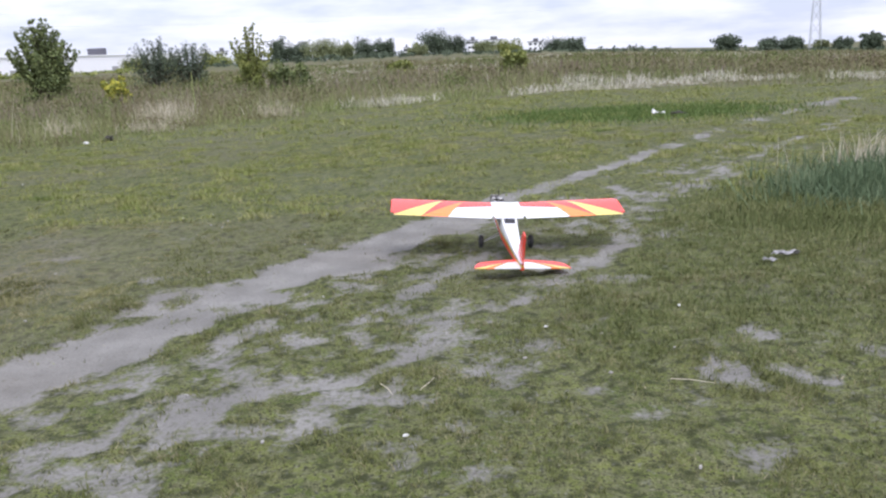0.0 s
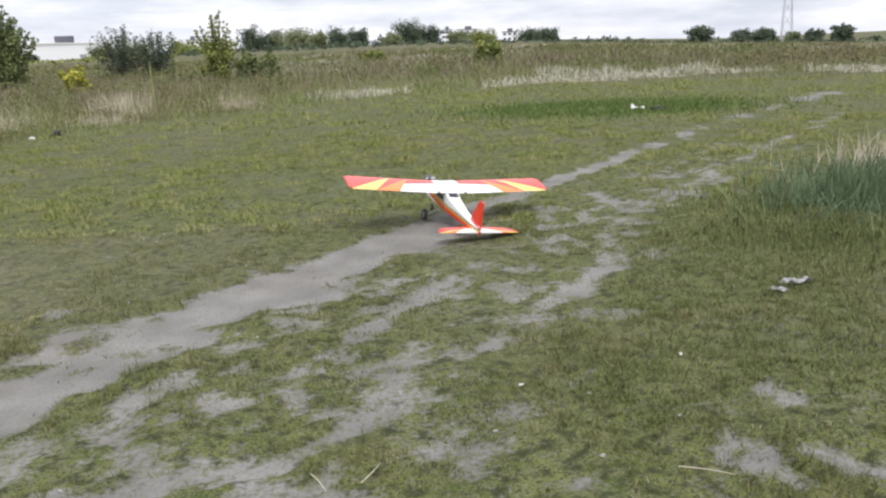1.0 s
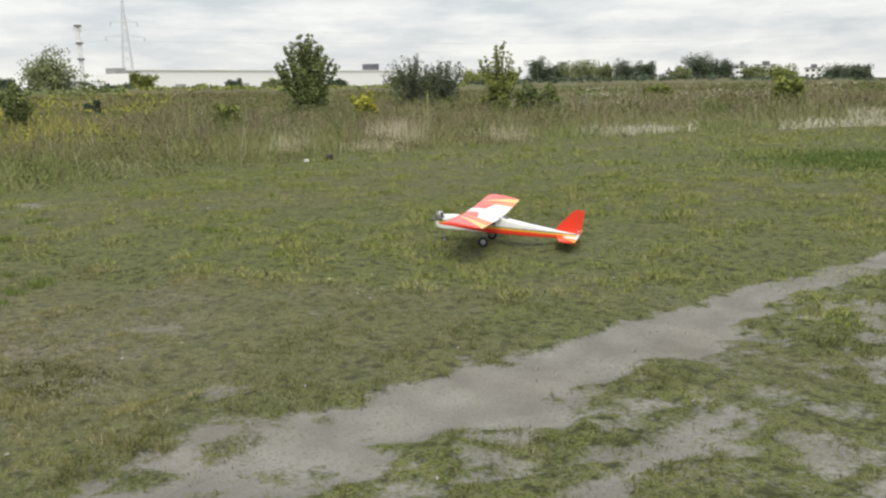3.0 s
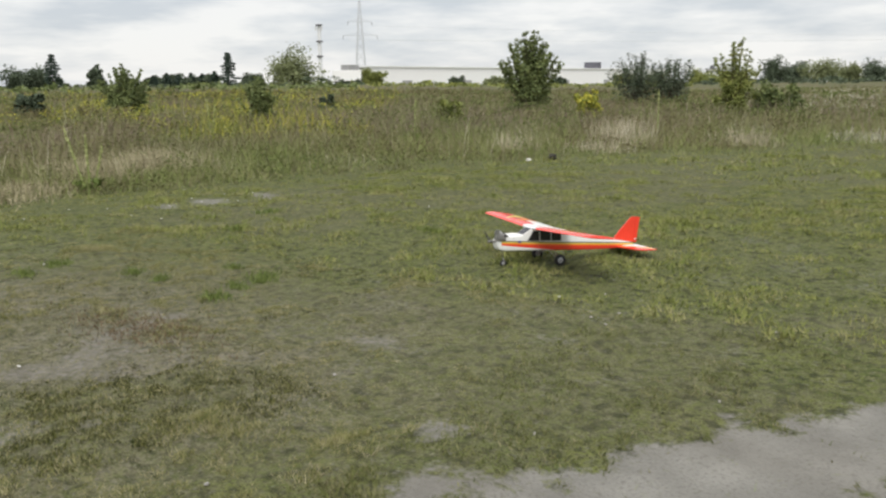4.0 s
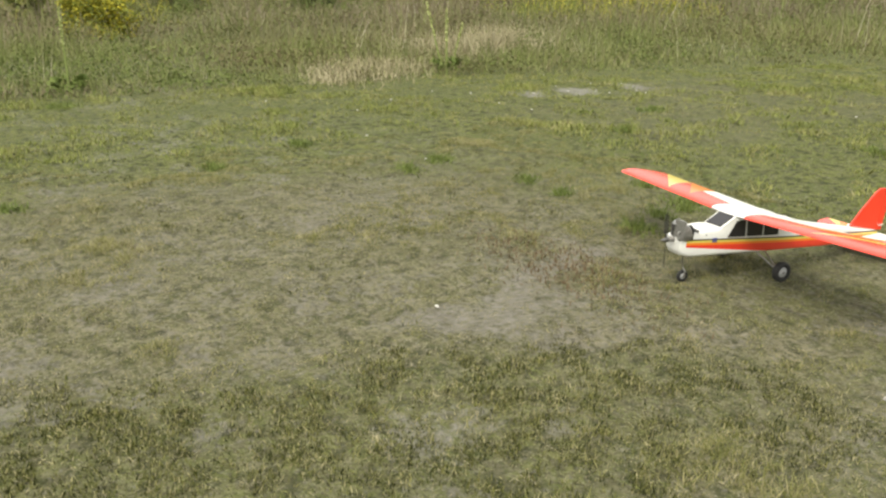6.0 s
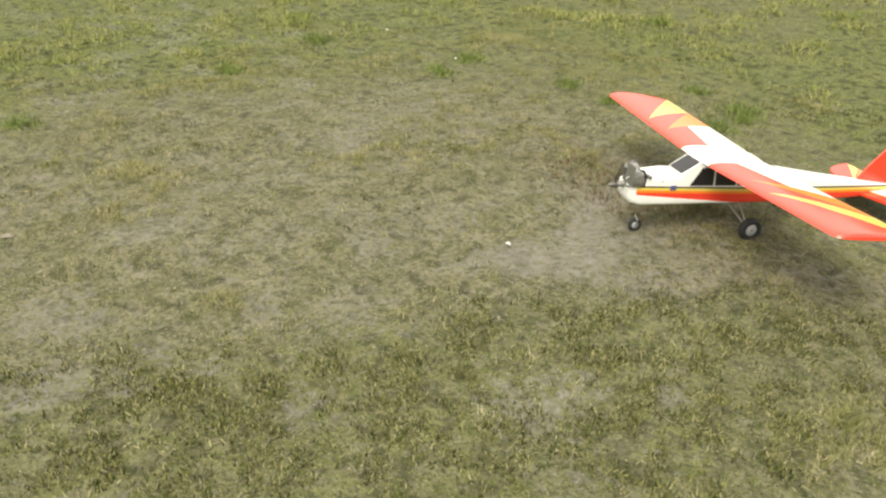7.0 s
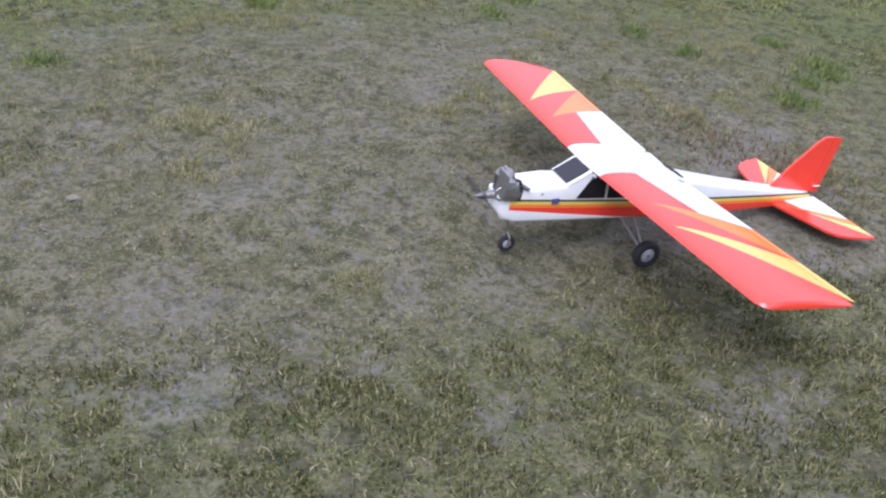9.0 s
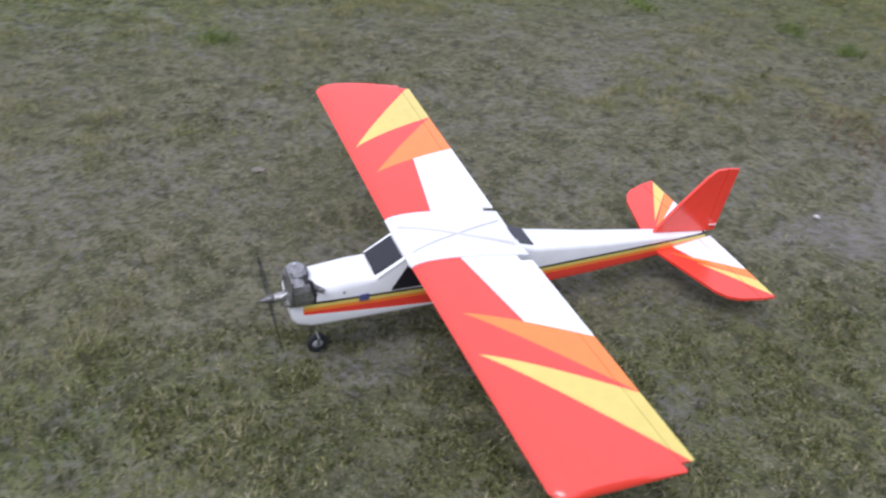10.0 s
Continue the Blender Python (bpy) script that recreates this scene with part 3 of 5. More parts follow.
lawn("short_grass", -8.0, -2.2, 1.9, 8.5, 24000, 0.026, 0.0035, None, DRY_LAWN)
lawn("short_grass", -2.2, 4.0, 2.9, 8.5, 13000, 0.036, 0.0048, None, NEAR_LAWN)
lawn("short_grass", -12.5, 8.0, 2.0, 16.5, 2300, 0.05, 0.0105, (-8.0, 4.0, 1.9, 8.5))
lawn("short_grass", -9.0, 6.0, -4.0, 2.9, 900, 0.045, 0.012, (-8.0, -2.2, 1.9, 3.0), NEAR_LAWN)
lawn("short_grass", -11.5, 20.0, 16.5, 31.0, 420, 0.07, 0.022)


def wild(name, mat, n, r0, r1, a0, a1, length, width, label, accept=None):
    """Rank growth outside the mown field, sown by bearing and distance and coarser with distance."""
    r = r0 * (r1 / r0) ** DICE.rand(n)
    a = np.radians(DICE.uniform(a0, a1, n))
    x, y = -r * np.sin(a) - 1, r * np.cos(a) + 3
    keep = ~mown(x, y)
    if accept is not None:
        keep &= accept(x, y)
    x, y, r = x[keep], y[keep], r[keep]
    k = len(x)
    deep = 1 - (0.35 if mat is STRAW else 0.8) * np.exp(-np.clip(-edge_depth(x, y), 0, 30) / 3.4)
    size = DICE.uniform(0.45, 1.15, k) * (0.4 + 1.25 * smooth(0.3, 0.72, fractal(x, y, 2.2, 91, 3))) * np.where(r < 60, deep, 1)
    grow = np.clip(r / 22, 0.7, 9)
    v, f = blades(x, y, length * size, width * grow * DICE.uniform(0.6, 1.5, k), DICE.uniform(0.05, 0.7 if mat is STRAW else 1.1, k))
    return tagged(raw(name, v, f, mat), label, "weeds", kind="stuff")


def edge_depth(x, y):
    """Negative distance from the mown field's edge."""
    line = [(px, py, 1.0) for px, py in EDGE]
    return -near_line(x, y, line)


wild("tall_weeds", WEEDS, 165000, 9, 130, -32, 100, 0.54, 0.015, "tall mixed weeds and dry grasses, brown and green")
wild("edge_grass", EDGE_GRASS, 90000, 9, 36, -10, 100, 0.36, 0.012, "rank green grass along the mown edge", lambda x, y: edge_depth(x, y) > -6)
wild("russet_weeds", RUSSET, 62000, 14, 70, -25, 100, 0.6, 0.013, "brown-purple dead weed stems in drifts", lambda x, y: (edge_depth(x, y) < -8) & (fractal(x, y, 6.0, 191, 3) > 0.5))
wild("straw_wisps", STRAW, 9000, 10, 45, -15, 100, 0.8, 0.007, "tall pale straw wisps among the weeds", lambda x, y: (edge_depth(x, y) < -0.8) & (fractal(x, y, 1.5, 195, 3) > 0.63))
wild("goldenrod", GOLD, 50000, 22, 130, 40, 100, 0.62, 0.018, "yellow goldenrod drifts among the weeds", lambda x, y: fractal(x, y, 6.0, 101, 3) > 0.6)
wild("dry_grass", PALE, 110000, 20, 130, -32, 18, 0.36, 0.015, "bleached pale dry grass in long drifts", lambda x, y: ((edge_depth(x, y) > -5) & (x > 0) & (fractal(x, y, 3.5, 111, 3) > 0.56)) | ((np.hypot(x, y) > 50) & (fractal(x, y * 2, 20.0, 121, 2) > 0.55)))


def patch(name, mat, cx, cy, rx, ry, n, length, width, label, lean=0.6, group=""):
    x, y = cx + rx * DICE.randn(n) * 0.5, cy + ry * DICE.randn(n) * 0.5
    v, f = blades(x, y, length * DICE.uniform(0.5, 1.2, n), width * DICE.uniform(0.6, 1.4, n), DICE.uniform(0.0, lean, n), turf(x, y))
    return tagged(raw(name, v, f, mat), label, "grass", group, kind="stuff")


wild("dry_grass", PALE, 34000, 22, 36, -32, 14, 0.42, 0.019, "bleached pale dry grass along the mown edge", lambda x, y: (edge_depth(x, y) > np.where(x > 2, -6.0, -2.2)) & (edge_depth(x, y) < -0.3) & (fractal(x, y, 3.4, 131, 3) > np.where(x > 1, 0.55, 0.575)))


def thick_grass(x0, x1, y0, y1, n, mat, label, length, width, where):
    """Closer, greener turf with a ragged outline; where(x, y) gives its share, 0 to 1."""
    x, y = DICE.uniform(x0, x1, n), DICE.uniform(y0, y1, n)
    share = where(x, y) * (1 - 0.95 * worn(x, y)) * (0.12 + 0.95 * smooth(0.40, 0.60, fractal(x, y, 0.085, 87, 3)))
    keep = DICE.rand(n) < share
    x, y = x[keep], y[keep]
    k = len(x)
    v, f = blades(x, y, length * DICE.uniform(0.45, 1.25, k), width * DICE.uniform(0.6, 1.4, k), DICE.uniform(0.1, 1.35, k), turf(x, y))
    return tagged(raw("thick_grass", v, f, mat), label, "grass", kind="stuff")


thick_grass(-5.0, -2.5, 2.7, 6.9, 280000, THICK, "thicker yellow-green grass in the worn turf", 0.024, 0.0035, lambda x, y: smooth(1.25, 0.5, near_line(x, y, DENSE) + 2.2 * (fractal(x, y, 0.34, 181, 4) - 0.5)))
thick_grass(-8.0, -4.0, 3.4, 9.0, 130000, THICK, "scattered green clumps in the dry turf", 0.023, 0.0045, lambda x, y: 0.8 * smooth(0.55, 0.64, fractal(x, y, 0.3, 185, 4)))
thick_grass(-2.4, 3.2, 3.0, 8.5, 150000, NEAR_LAWN, "thicker green clumps between the ruts", 0.034, 0.005, lambda x, y: smooth(0.50, 0.60, fractal(x, y, 0.36, 189, 4)))
thick_grass(0.8, 4.2, 4.4, 9.2, 150000, RANK, "dense dark green turf beside the ruts", 0.038, 0.005, lambda x, y: smooth(0.1, 0.45, x - 0.8 - 0.36 * (y - 6.18) + 0.5 * (fractal(x, y, 0.4, 221, 3) - 0.5)) * smooth(4.4, 5.3, y + 0.8 * (fractal(x, y, 0.5, 223, 3) - 0.5)))
flat_x, flat_y = DICE.uniform(-7.5, -2.6, 19000), DICE.uniform(2.4, 8.0, 19000)
fv, ff = slivers(flat_x, flat_y, DICE.uniform(0.012, 0.045, 19000), DICE.uniform(0.0016, 0.0032, 19000), DICE.uniform(1.15, 1.5, 19000), turf(flat_x, flat_y) + 0.012)
tagged(raw("dead_thatch", fv, ff, DEAD_STALK), "dead tan grass stalks lying in the turf", "grass", kind="stuff")
for rx, ry, rr, rn in ((2.6, 7.9, 0.7, 1500), (3.2, 8.2, 1.2, 3600), (4.3, 8.6, 1.5, 4200), (3.0, 9.2, 0.9, 2400), (3.4, 7.2, 0.9, 2200)):
    patch("rank_grass", RANK, rx, ry, rr, rr * 0.85, rn, 0.085, 0.007, "rank grass round the green clump", 1.3)
patch("reed_clump", REED, 3.75, 9.0, 0.8, 0.75, 3400, 0.23, 0.011, "dense blue-green grass clump beside the ruts", 1.2)
patch("reed_clump", REED, 4.8, 9.4, 1.2, 1.1, 5600, 0.32, 0.012, "dense blue-green grass clump beside the ruts", 1.2)
patch("rusty_grass", RUST, -4.57, 6.5, 0.75, 0.3, 1700, 0.034, 0.006, "reddish dead grass in the turf", 1.4)
patch("plume_grass", STRAW, 4.9, 10.4, 0.9, 0.6, 560, 0.46, 0.009, "pale dry plume grass over the green clump", 0.65)
for mx, my, mr, mn in ((-11.9, 8.9, 0.9, 1500), (-12.1, 9.5, 0.7, 1100), (-12.9, 10.9, 0.8, 1300), (-14.0, 12.9, 0.9, 1300), (-11.3, 8.3, 0.5, 320)):
    patch("tan_mat", TAN, mx, my, mr, mr * 0.8, mn, 0.2 if my < 10 else 0.42, 0.009, "flattened tan dead grass at the field edge", 1.5 if my < 10 else 1.2)
for mx, my, mr, mn, tall in ((-9.1, 22.6, 0.9, 420, 0.75), (-8.6, 20.3, 0.8, 380, 0.28), (-6.4, 23.6, 0.7, 260, 0.5), (-10.4, 19.8, 0.6, 200, 0.5)):
    patch("straw_tussock", STRAW, mx, my, mr, mr * 0.7, mn, tall, 0.008, "tall pale straw grass tussock", 0.75)
patch("green_lawn_patch", VIVID, 2.9, 19.6, 2.9, 1.9, 15000, 0.08, 0.02, "fresh dark green lawn patch", 1.0)
for tx, ty, tr in ((-4.92, 7.32, 0.16), (-5.2, 8.0, 0.15), (-5.05, 7.85, 0.12), (-5.67, 7.36, 0.08), (-6.08, 7.39, 0.1), (-6.8, 6.85, 0.14), (-7.12, 4.24, 0.12), (-5.53, 7.96, 0.09), (-5.04, 7.62, 0.12), (-6.97, 7.22, 0.14), (-7.68, 10.17, 0.16), (-11.0, 5.05, 0.25), (-5.33, 10.31, 0.16), (-8.06, 6.51, 0.13), (-7.55, 5.64, 0.13), (1.9, 15.7, 0.2), (-7.03, 9.19, 0.14)):
    patch("grass_tuft", LUSH, tx, ty, tr, tr * 0.8, int(1500 * tr), 0.06, 0.007, "fresh green weed tuft in the worn turf", 1.4, "weed tufts")


def forbs(name, mat, n, r0, r1, a0, a1, label, accept=None):
    """Leafy mounds that break up the weeds."""
    r = r0 * (r1 / r0) ** DICE.rand(n)
    a = np.radians(DICE.uniform(a0, a1, n))
    x, y = -r * np.sin(a) - 1, r * np.cos(a) + 3
    keep = ~mown(x, y)
    if accept is not None:
        keep &= accept(x, y)
    x, y, r = x[keep], y[keep], r[keep]
    grow = np.clip(r / 25, 0.7, 4)
    deep = np.where(r < 60, 1 - 0.75 * np.exp(-np.clip(-edge_depth(x, y), 0, 30) / 2.2), 1)
    tall = DICE.uniform(0.15, 0.75, len(x)) * deep
    per = 40
    c = np.repeat(np.stack([x, y, height(x, y)], -1), per, 0)
    k = len(c)
    g, t = np.repeat(grow, per), np.repeat(tall, per)
    spread = DICE.randn(k, 3) * np.stack([0.2 * g, 0.2 * g, np.zeros(k)], -1)
    p = c + spread + np.stack([np.zeros(k), np.zeros(k), t * DICE.rand(k) ** 0.7], -1)
    u, w = DICE.randn(k, 3), DICE.randn(k, 3)
    u /= np.linalg.norm(u, axis=1)[:, None]
    w -= u * (u * w).sum(1)[:, None]
    w /= np.linalg.norm(w, axis=1)[:, None]
    s = (0.031 * g * DICE.uniform(0.6, 1.5, k))[:, None]
    v = np.stack([p - u * s, p + w * s * 0.45, p + u * s, p - w * s * 0.45], 1).reshape(-1, 3)
    return tagged(raw(name, v, np.arange(4 * k).reshape(-1, 4), mat), label, "weeds", kind="stuff")


def off_straw(x, y):
    return ~((x > -6) & (edge_depth(x, y) > -4.5) & (y > 18))


forbs("leafy_weeds", FORB, 7000, 9, 130, -32, 100, "leafy brown-green weed mounds among the grasses", lambda x, y: off_straw(x, y) & (fractal(x, y, 7.0, 141, 3) > 0.5))
forbs("leafy_weeds", FORB_GREEN, 4200, 9, 110, -20, 100, "leafy green weed mounds among the grasses", lambda x, y: off_straw(x, y) & (fractal(x, y, 7.0, 141, 3) < 0.5))
forbs("goldenrod", GOLD, 1100, 24, 120, 40, 100, "yellow goldenrod mounds among the weeds", lambda x, y: fractal(x, y, 5.0, 101, 3) > 0.57)


# ---- trees and bushes ----
def leafage(centres, radius, per, size, flat=0.0):
    """Leaf triangles in clumps round the centres."""
    n = len(centres) * per
    c = np.repeat(np.asarray(centres, float), per, 0)
    d = DICE.randn(n, 3)
    d /= np.linalg.norm(d, axis=1)[:, None]
    p = c + d * (radius * DICE.rand(n) ** 0.5)[:, None] * np.array([1, 1, 1 - flat])
    u, w = DICE.randn(n, 3), DICE.randn(n, 3)
    u /= np.linalg.norm(u, axis=1)[:, None]
    w -= u * (u * w).sum(1)[:, None]
    w /= np.linalg.norm(w, axis=1)[:, None]
    s = (size * DICE.uniform(0.6, 1.4, n))[:, None]
    v = np.stack([p - u * s * 0.5, p + w * s * 0.45, p + u * s * 0.6, p - w * s * 0.45], 1).reshape(-1, 3)
    return v, np.arange(4 * n).reshape(-1, 4)


def woody(name, label, x, y, tall, wide, mat, limbs=9, per=45, leaf=0.16, low=0.12, kind="bush", airy=1.0, z=None, shoots=0, sprig=11):
    """A bush or broadleaf tree: tapered trunk, limbs, and a ragged crown of leaf clumps; shoots stand out of the crown."""
    base = float(height(x, y)) if z is None else z
    ob = group_at(name, x, y, base - 0.05, DICE.uniform(0, 360))
    bm = bmesh.new()
    fork = tall * (low + 0.12)
    core = 0.74 if shoots else 1.0
    tube(bm, (0, 0, 0), (0, 0, fork), tall * 0.022, tall * 0.017)
    centres, sprigs = [], []
    for i in range(limbs):
        a = 2 * math.pi * (i + DICE.rand()) / limbs
        up = DICE.uniform(0.45, 1.0) * core
        out = wide / 2 * math.sqrt(max(0.08, 1 - (up - 0.45) ** 2 * 2.1)) * DICE.uniform(0.5, 1.0) * core
        tip = Vector((math.cos(a) * out, math.sin(a) * out, tall * up * 0.96))
        start = Vector((0, 0, fork * DICE.uniform(0.4, 1.0)))
        mid = start.lerp(tip, 0.5) + Vector((0, 0, tall * 0.06))
        tube(bm, start, mid, tall * 0.011, tall * 0.007, 5)
        tube(bm, mid, tip, tall * 0.007, tall * 0.003, 5)
        for k in range(5):
            q = mid.lerp(tip, k / 4) + Vector(DICE.randn(3) * wide * 0.07)
            centres.append(q)
        low_tip = Vector((math.cos(a + 0.5) * out * 0.85, math.sin(a + 0.5) * out * 0.85, tall * DICE.uniform(low + 0.06, 0.5)))
        centres += [low_tip, low_tip * 0.6 + Vector((0, 0, tall * 0.18))]
        for k in range(2):
            b = a + DICE.uniform(-0.6, 0.6)
            reach = wide / 2 * DICE.uniform(0.3, 0.85)
            centres.append(Vector((math.cos(b) * reach, math.sin(b) * reach, tall * (low + DICE.uniform(0.03, 0.3)))))
    for i in range(shoots):
        a, steep = DICE.uniform(0, 2 * math.pi), DICE.uniform(0.1, 1.0)
        tip = Vector((math.cos(a) * wide * 0.55 * steep, math.sin(a) * wide * 0.55 * steep, tall * (1.12 - 0.42 * steep ** 2) * DICE.uniform(0.78, 1.0)))
        start = Vector((tip.x * 0.25, tip.y * 0.25, fork))
        tube(bm, start, tip, tall * 0.004, tall * 0.0015, 4)
        for k in range(8):
            q = start.lerp(tip, 0.42 + 0.58 * k / 7) + Vector(DICE.randn(3) * wide * 0.012)
            sprigs.append(q)
    part("trunk", bm, BARK, ob)
    v, f = leafage(centres, np.float64(wide * (0.12 if shoots else 0.135) * airy), per, leaf, 0.15)
    if sprigs:
        v2, f2 = leafage(sprigs, np.float64(wide * 0.036), sprig, leaf * 0.9, 0.0)
        v, f = np.concatenate([v, v2]), np.concatenate([f, f2 + len(v)])
    v[:, 2] = np.maximum(v[:, 2], tall * low * 0.5)
    raw("crown", v, f, mat, ob)
    return tagged(ob, label, kind)


def conifer(x, y, tall, wide, label, ragged=0.55):
    base = float(height(x, y))
    ob = group_at("conifer", x, y, base - 0.1, DICE.uniform(0, 360))
    part("trunk", tube(bmesh.new(), (0, 0, 0), (0, 0, tall * 0.97), tall * 0.02, tall * 0.004), BARK, ob)
    centres = []
    tiers = 11
    for i in range(tiers):
        h = 0.1 + 0.88 * i / (tiers - 1)
        r = wide / 2 * (1 - h) ** 0.75 * DICE.uniform(1 - ragged, 1.05) + wide * 0.03
        for k in range(5):
            a = 2 * math.pi * (k + DICE.rand()) / 5
            reach = DICE.uniform(0.7, 1.25)
            for s in (0.35 * reach, 0.7 * reach, reach):
                centres.append((math.cos(a) * r * s, math.sin(a) * r * s, tall * (h - 0.03 * s)))
    v, f = leafage(centres, np.float64(wide * 0.085), 11, wide * 0.075, 0.5)
    raw("crown", v, f, NEEDLE, ob)
    return tagged(ob, label, "tree")


def bearing(a, d):
    """A place at a bearing in degrees, counted to the left of the y axis, and a distance."""
    return -0.4 - d * math.sin(radians(a)), 2.6 + d * math.cos(radians(a))


def rise(d, elevation):
    return 1.45 + d * math.tan(radians(elevation))


woody("bush", "large leafy green bush standing alone in the weeds", -23.9, 42.1, 3.9, 3.15, LEAF, 15, 30, 0.12, 0.03, shoots=85, sprig=13)
woody("bush", "sparse grey-green bush of thin branches", -23.6, 54.7, 3.2, 3.9, LEAF_DARK, 12, 12, 0.11, 0.03, airy=1.2, shoots=70, sprig=5)
woody("bush", "sparse grey-green bush of thin branches", -21.6, 55.6, 3.0, 3.3, LEAF_DARK, 11, 12, 0.11, 0.03, airy=1.2, shoots=60, sprig=5)
woody("bush", "yellow-green bush with upright shoots", -12.6, 41.0, 3.1, 2.2, LEAF_YELLOW, 9, 50, 0.09, 0.03, shoots=34)
woody("bush", "low olive bush beside the taller one", -11.3, 42.2, 1.6, 2.2, LEAF, 7, 40, 0.12, 0.03)
woody("bush", "leafy green bush rising above the weeds", -28.3, 10.6, 2.6, 2.3, LEAF, 11, 70, 0.085, 0.05, shoots=44)
woody("shrub", "low brown-green shrub in the weeds", -27.0, 14.7, 1.45, 1.8, LEAF, 8, 42, 0.08, 0.04, "shrub", shoots=44)
woody("shrub", "dark green shrub in the weeds", -25.5, 25.0, 1.75, 1.6, LEAF, 8, 30, 0.075, 0.04, "shrub", shoots=44)
woody("shrub", "leafy shrub with upright shoots", -40.7, 28.7, 2.5, 2.6, LEAF, 8, 45, 0.12, 0.04, "shrub", shoots=36)
woody("shrub", "dark rounded shrub among pale weeds", -41.5, 24.0, 1.2, 1.7, LEAF_DARK, 8, 60, 0.16, 0.04, "shrub")
woody("shrub", "small dark round shrub", -33.8, 36.8, 1.0, 1.0, LEAF_DARK, 6, 60, 0.12, 0.05, "shrub")
woody("shrub", "olive shrub among purple-brown weeds", -19.4, 29.3, 1.0, 1.0, LEAF_YELLOW, 7, 60, 0.12, 0.04, "shrub")
woody("shrub", "small shrub covered in yellow flowers", -16.6, 35.0, 1.35, 1.1, GOLD, 7, 50, 0.11, 0.05, "shrub")
woody("shrub", "brown-green shrub at the weeds' edge", -24.0, 6.2, 0.95, 0.9, LEAF_YELLOW, 7, 55, 0.12, 0.04, "shrub")
woody("shrub", "bright yellow goldenrod clump", -19.3, 6.9, 0.82, 1.5, GOLD_BRIGHT, 9, 90, 0.055, 0.05, "shrub")
woody("shrub", "olive shrub in the far weeds", -0.1, 52.0, 1.5, 2.0, LEAF_YELLOW, 7, 60, 0.18, 0.04, "shrub")
woody("shrub", "low olive shrub in the far weeds", -9.5, 70.0, 1.0, 2.4, LEAF_YELLOW, 7, 60, 0.18, 0.04, "shrub")

# far broadleaf trees: bearing, distance, top elevation, width in degrees, leaf
FAR_TREES = [(16.2, 300, 1.45, 1.7, LEAF_DARK), (14.9, 310, 1.2, 1.3, LEAF_DARK), (13.4, 290, 1.3, 2.0, LEAF_LIGHT), (11.9, 300, 0.95, 1.3, LEAF_LIGHT), (10.5, 310, 1.05, 1.7, LEAF_DARK), (9.2, 300, 1.15, 1.3, LEAF_DARK), (5.9, 300, 1.3, 1.9, LEAF_DARK), (4.6, 310, 1.0, 1.6, LEAF_DARK), (7.0, 290, 0.6, 1.2, LEAF_LIGHT), (2.5, 320, 0.55, 1.3, LEAF_LIGHT), (0.9, 300, 0.55, 1.4, LEAF_YELLOW), (-2.4, 320, 0.5, 1.7, LEAF_DARK), (-3.4, 310, 0.42, 1.4, LEAF_DARK), (-13.3, 230, 0.28, 1.2, LEAF_DARK), (-15.8, 260, -0.3, 1.2, LEAF_DARK), (-17.2, 250, -0.25, 1.3, LEAF_DARK), (-20.0, 260, -0.4, 1.0, LEAF_DARK), (-21.6, 250, -0.15, 1.1, LEAF_DARK), (-18.8, 260, -0.45, 0.8, LEAF_LIGHT),
             (47.6, 210, 2.15, 2.9, LEAF_LIGHT), (42.4, 260, 1.25, 1.3, LEAF_YELLOW), (63.6, 190, 1.25, 2.2, LEAF_DARK), (59.8, 220, 1.35, 0.9, LEAF_DARK), (85.4, 230, 1.6, 1.4, LEAF_DARK), (84.3, 240, 1.45, 1.6, LEAF_DARK), (83.2, 240, 1.25, 1.2, LEAF_DARK), (79.5, 300, 0.5, 1.7, LEAF_DARK), (78.0, 300, 0.42, 1.8, LEAF_DARK), (76.4, 300, 0.5, 1.8, LEAF_DARK), (74.6, 300, 0.55, 1.7, LEAF_DARK), (72.8, 300, 0.45, 1.9, LEAF_DARK), (71.0, 280, 0.75, 1.4, LEAF_DARK), (68.8, 290, 0.7, 1.0, LEAF_DARK), (50.2, 250, 0.75, 1.2, LEAF_DARK), (52.9, 230, 0.8, 1.0, LEAF_DARK), (54.0, 235, 0.7, 1.1, LEAF_DARK), (55.2, 235, 0.75, 1.1, LEAF_DARK), (56.4, 230, 0.65, 1.0, LEAF_DARK), (25.3, 280, 0.5, 1.6, LEAF_YELLOW), (23.5, 290, 0.55, 1.4, LEAF_LIGHT), (20.5, 280, 0.5, 1.8, LEAF_YELLOW), (18.4, 300, 0.6, 1.5, LEAF_YELLOW), (29.8, 250, 0.35, 1.0, LEAF_DARK), (34.0, 250, 0.3, 1.2, LEAF_LIGHT), (36.6, 250, 0.35, 0.9, LEAF_DARK)]
WORDS = {LEAF_DARK.name: "dark green broadleaf tree on the skyline", LEAF_LIGHT.name: "light green rounded tree on the skyline", LEAF_YELLOW.name: "yellow-green tree on the skyline"}
for a, d, top, deg, leaf in FAR_TREES:
    tx, ty = bearing(a, d)
    ground_z = float(height(tx, ty))
    tall = max(1.4, rise(d, top) - ground_z)
    woody("tree", WORDS[leaf.name], tx, ty, tall, d * radians(deg) * 1.25, leaf, 12, 52, 0.058 * max(tall, 7), 0.02, "tree", 1.25)
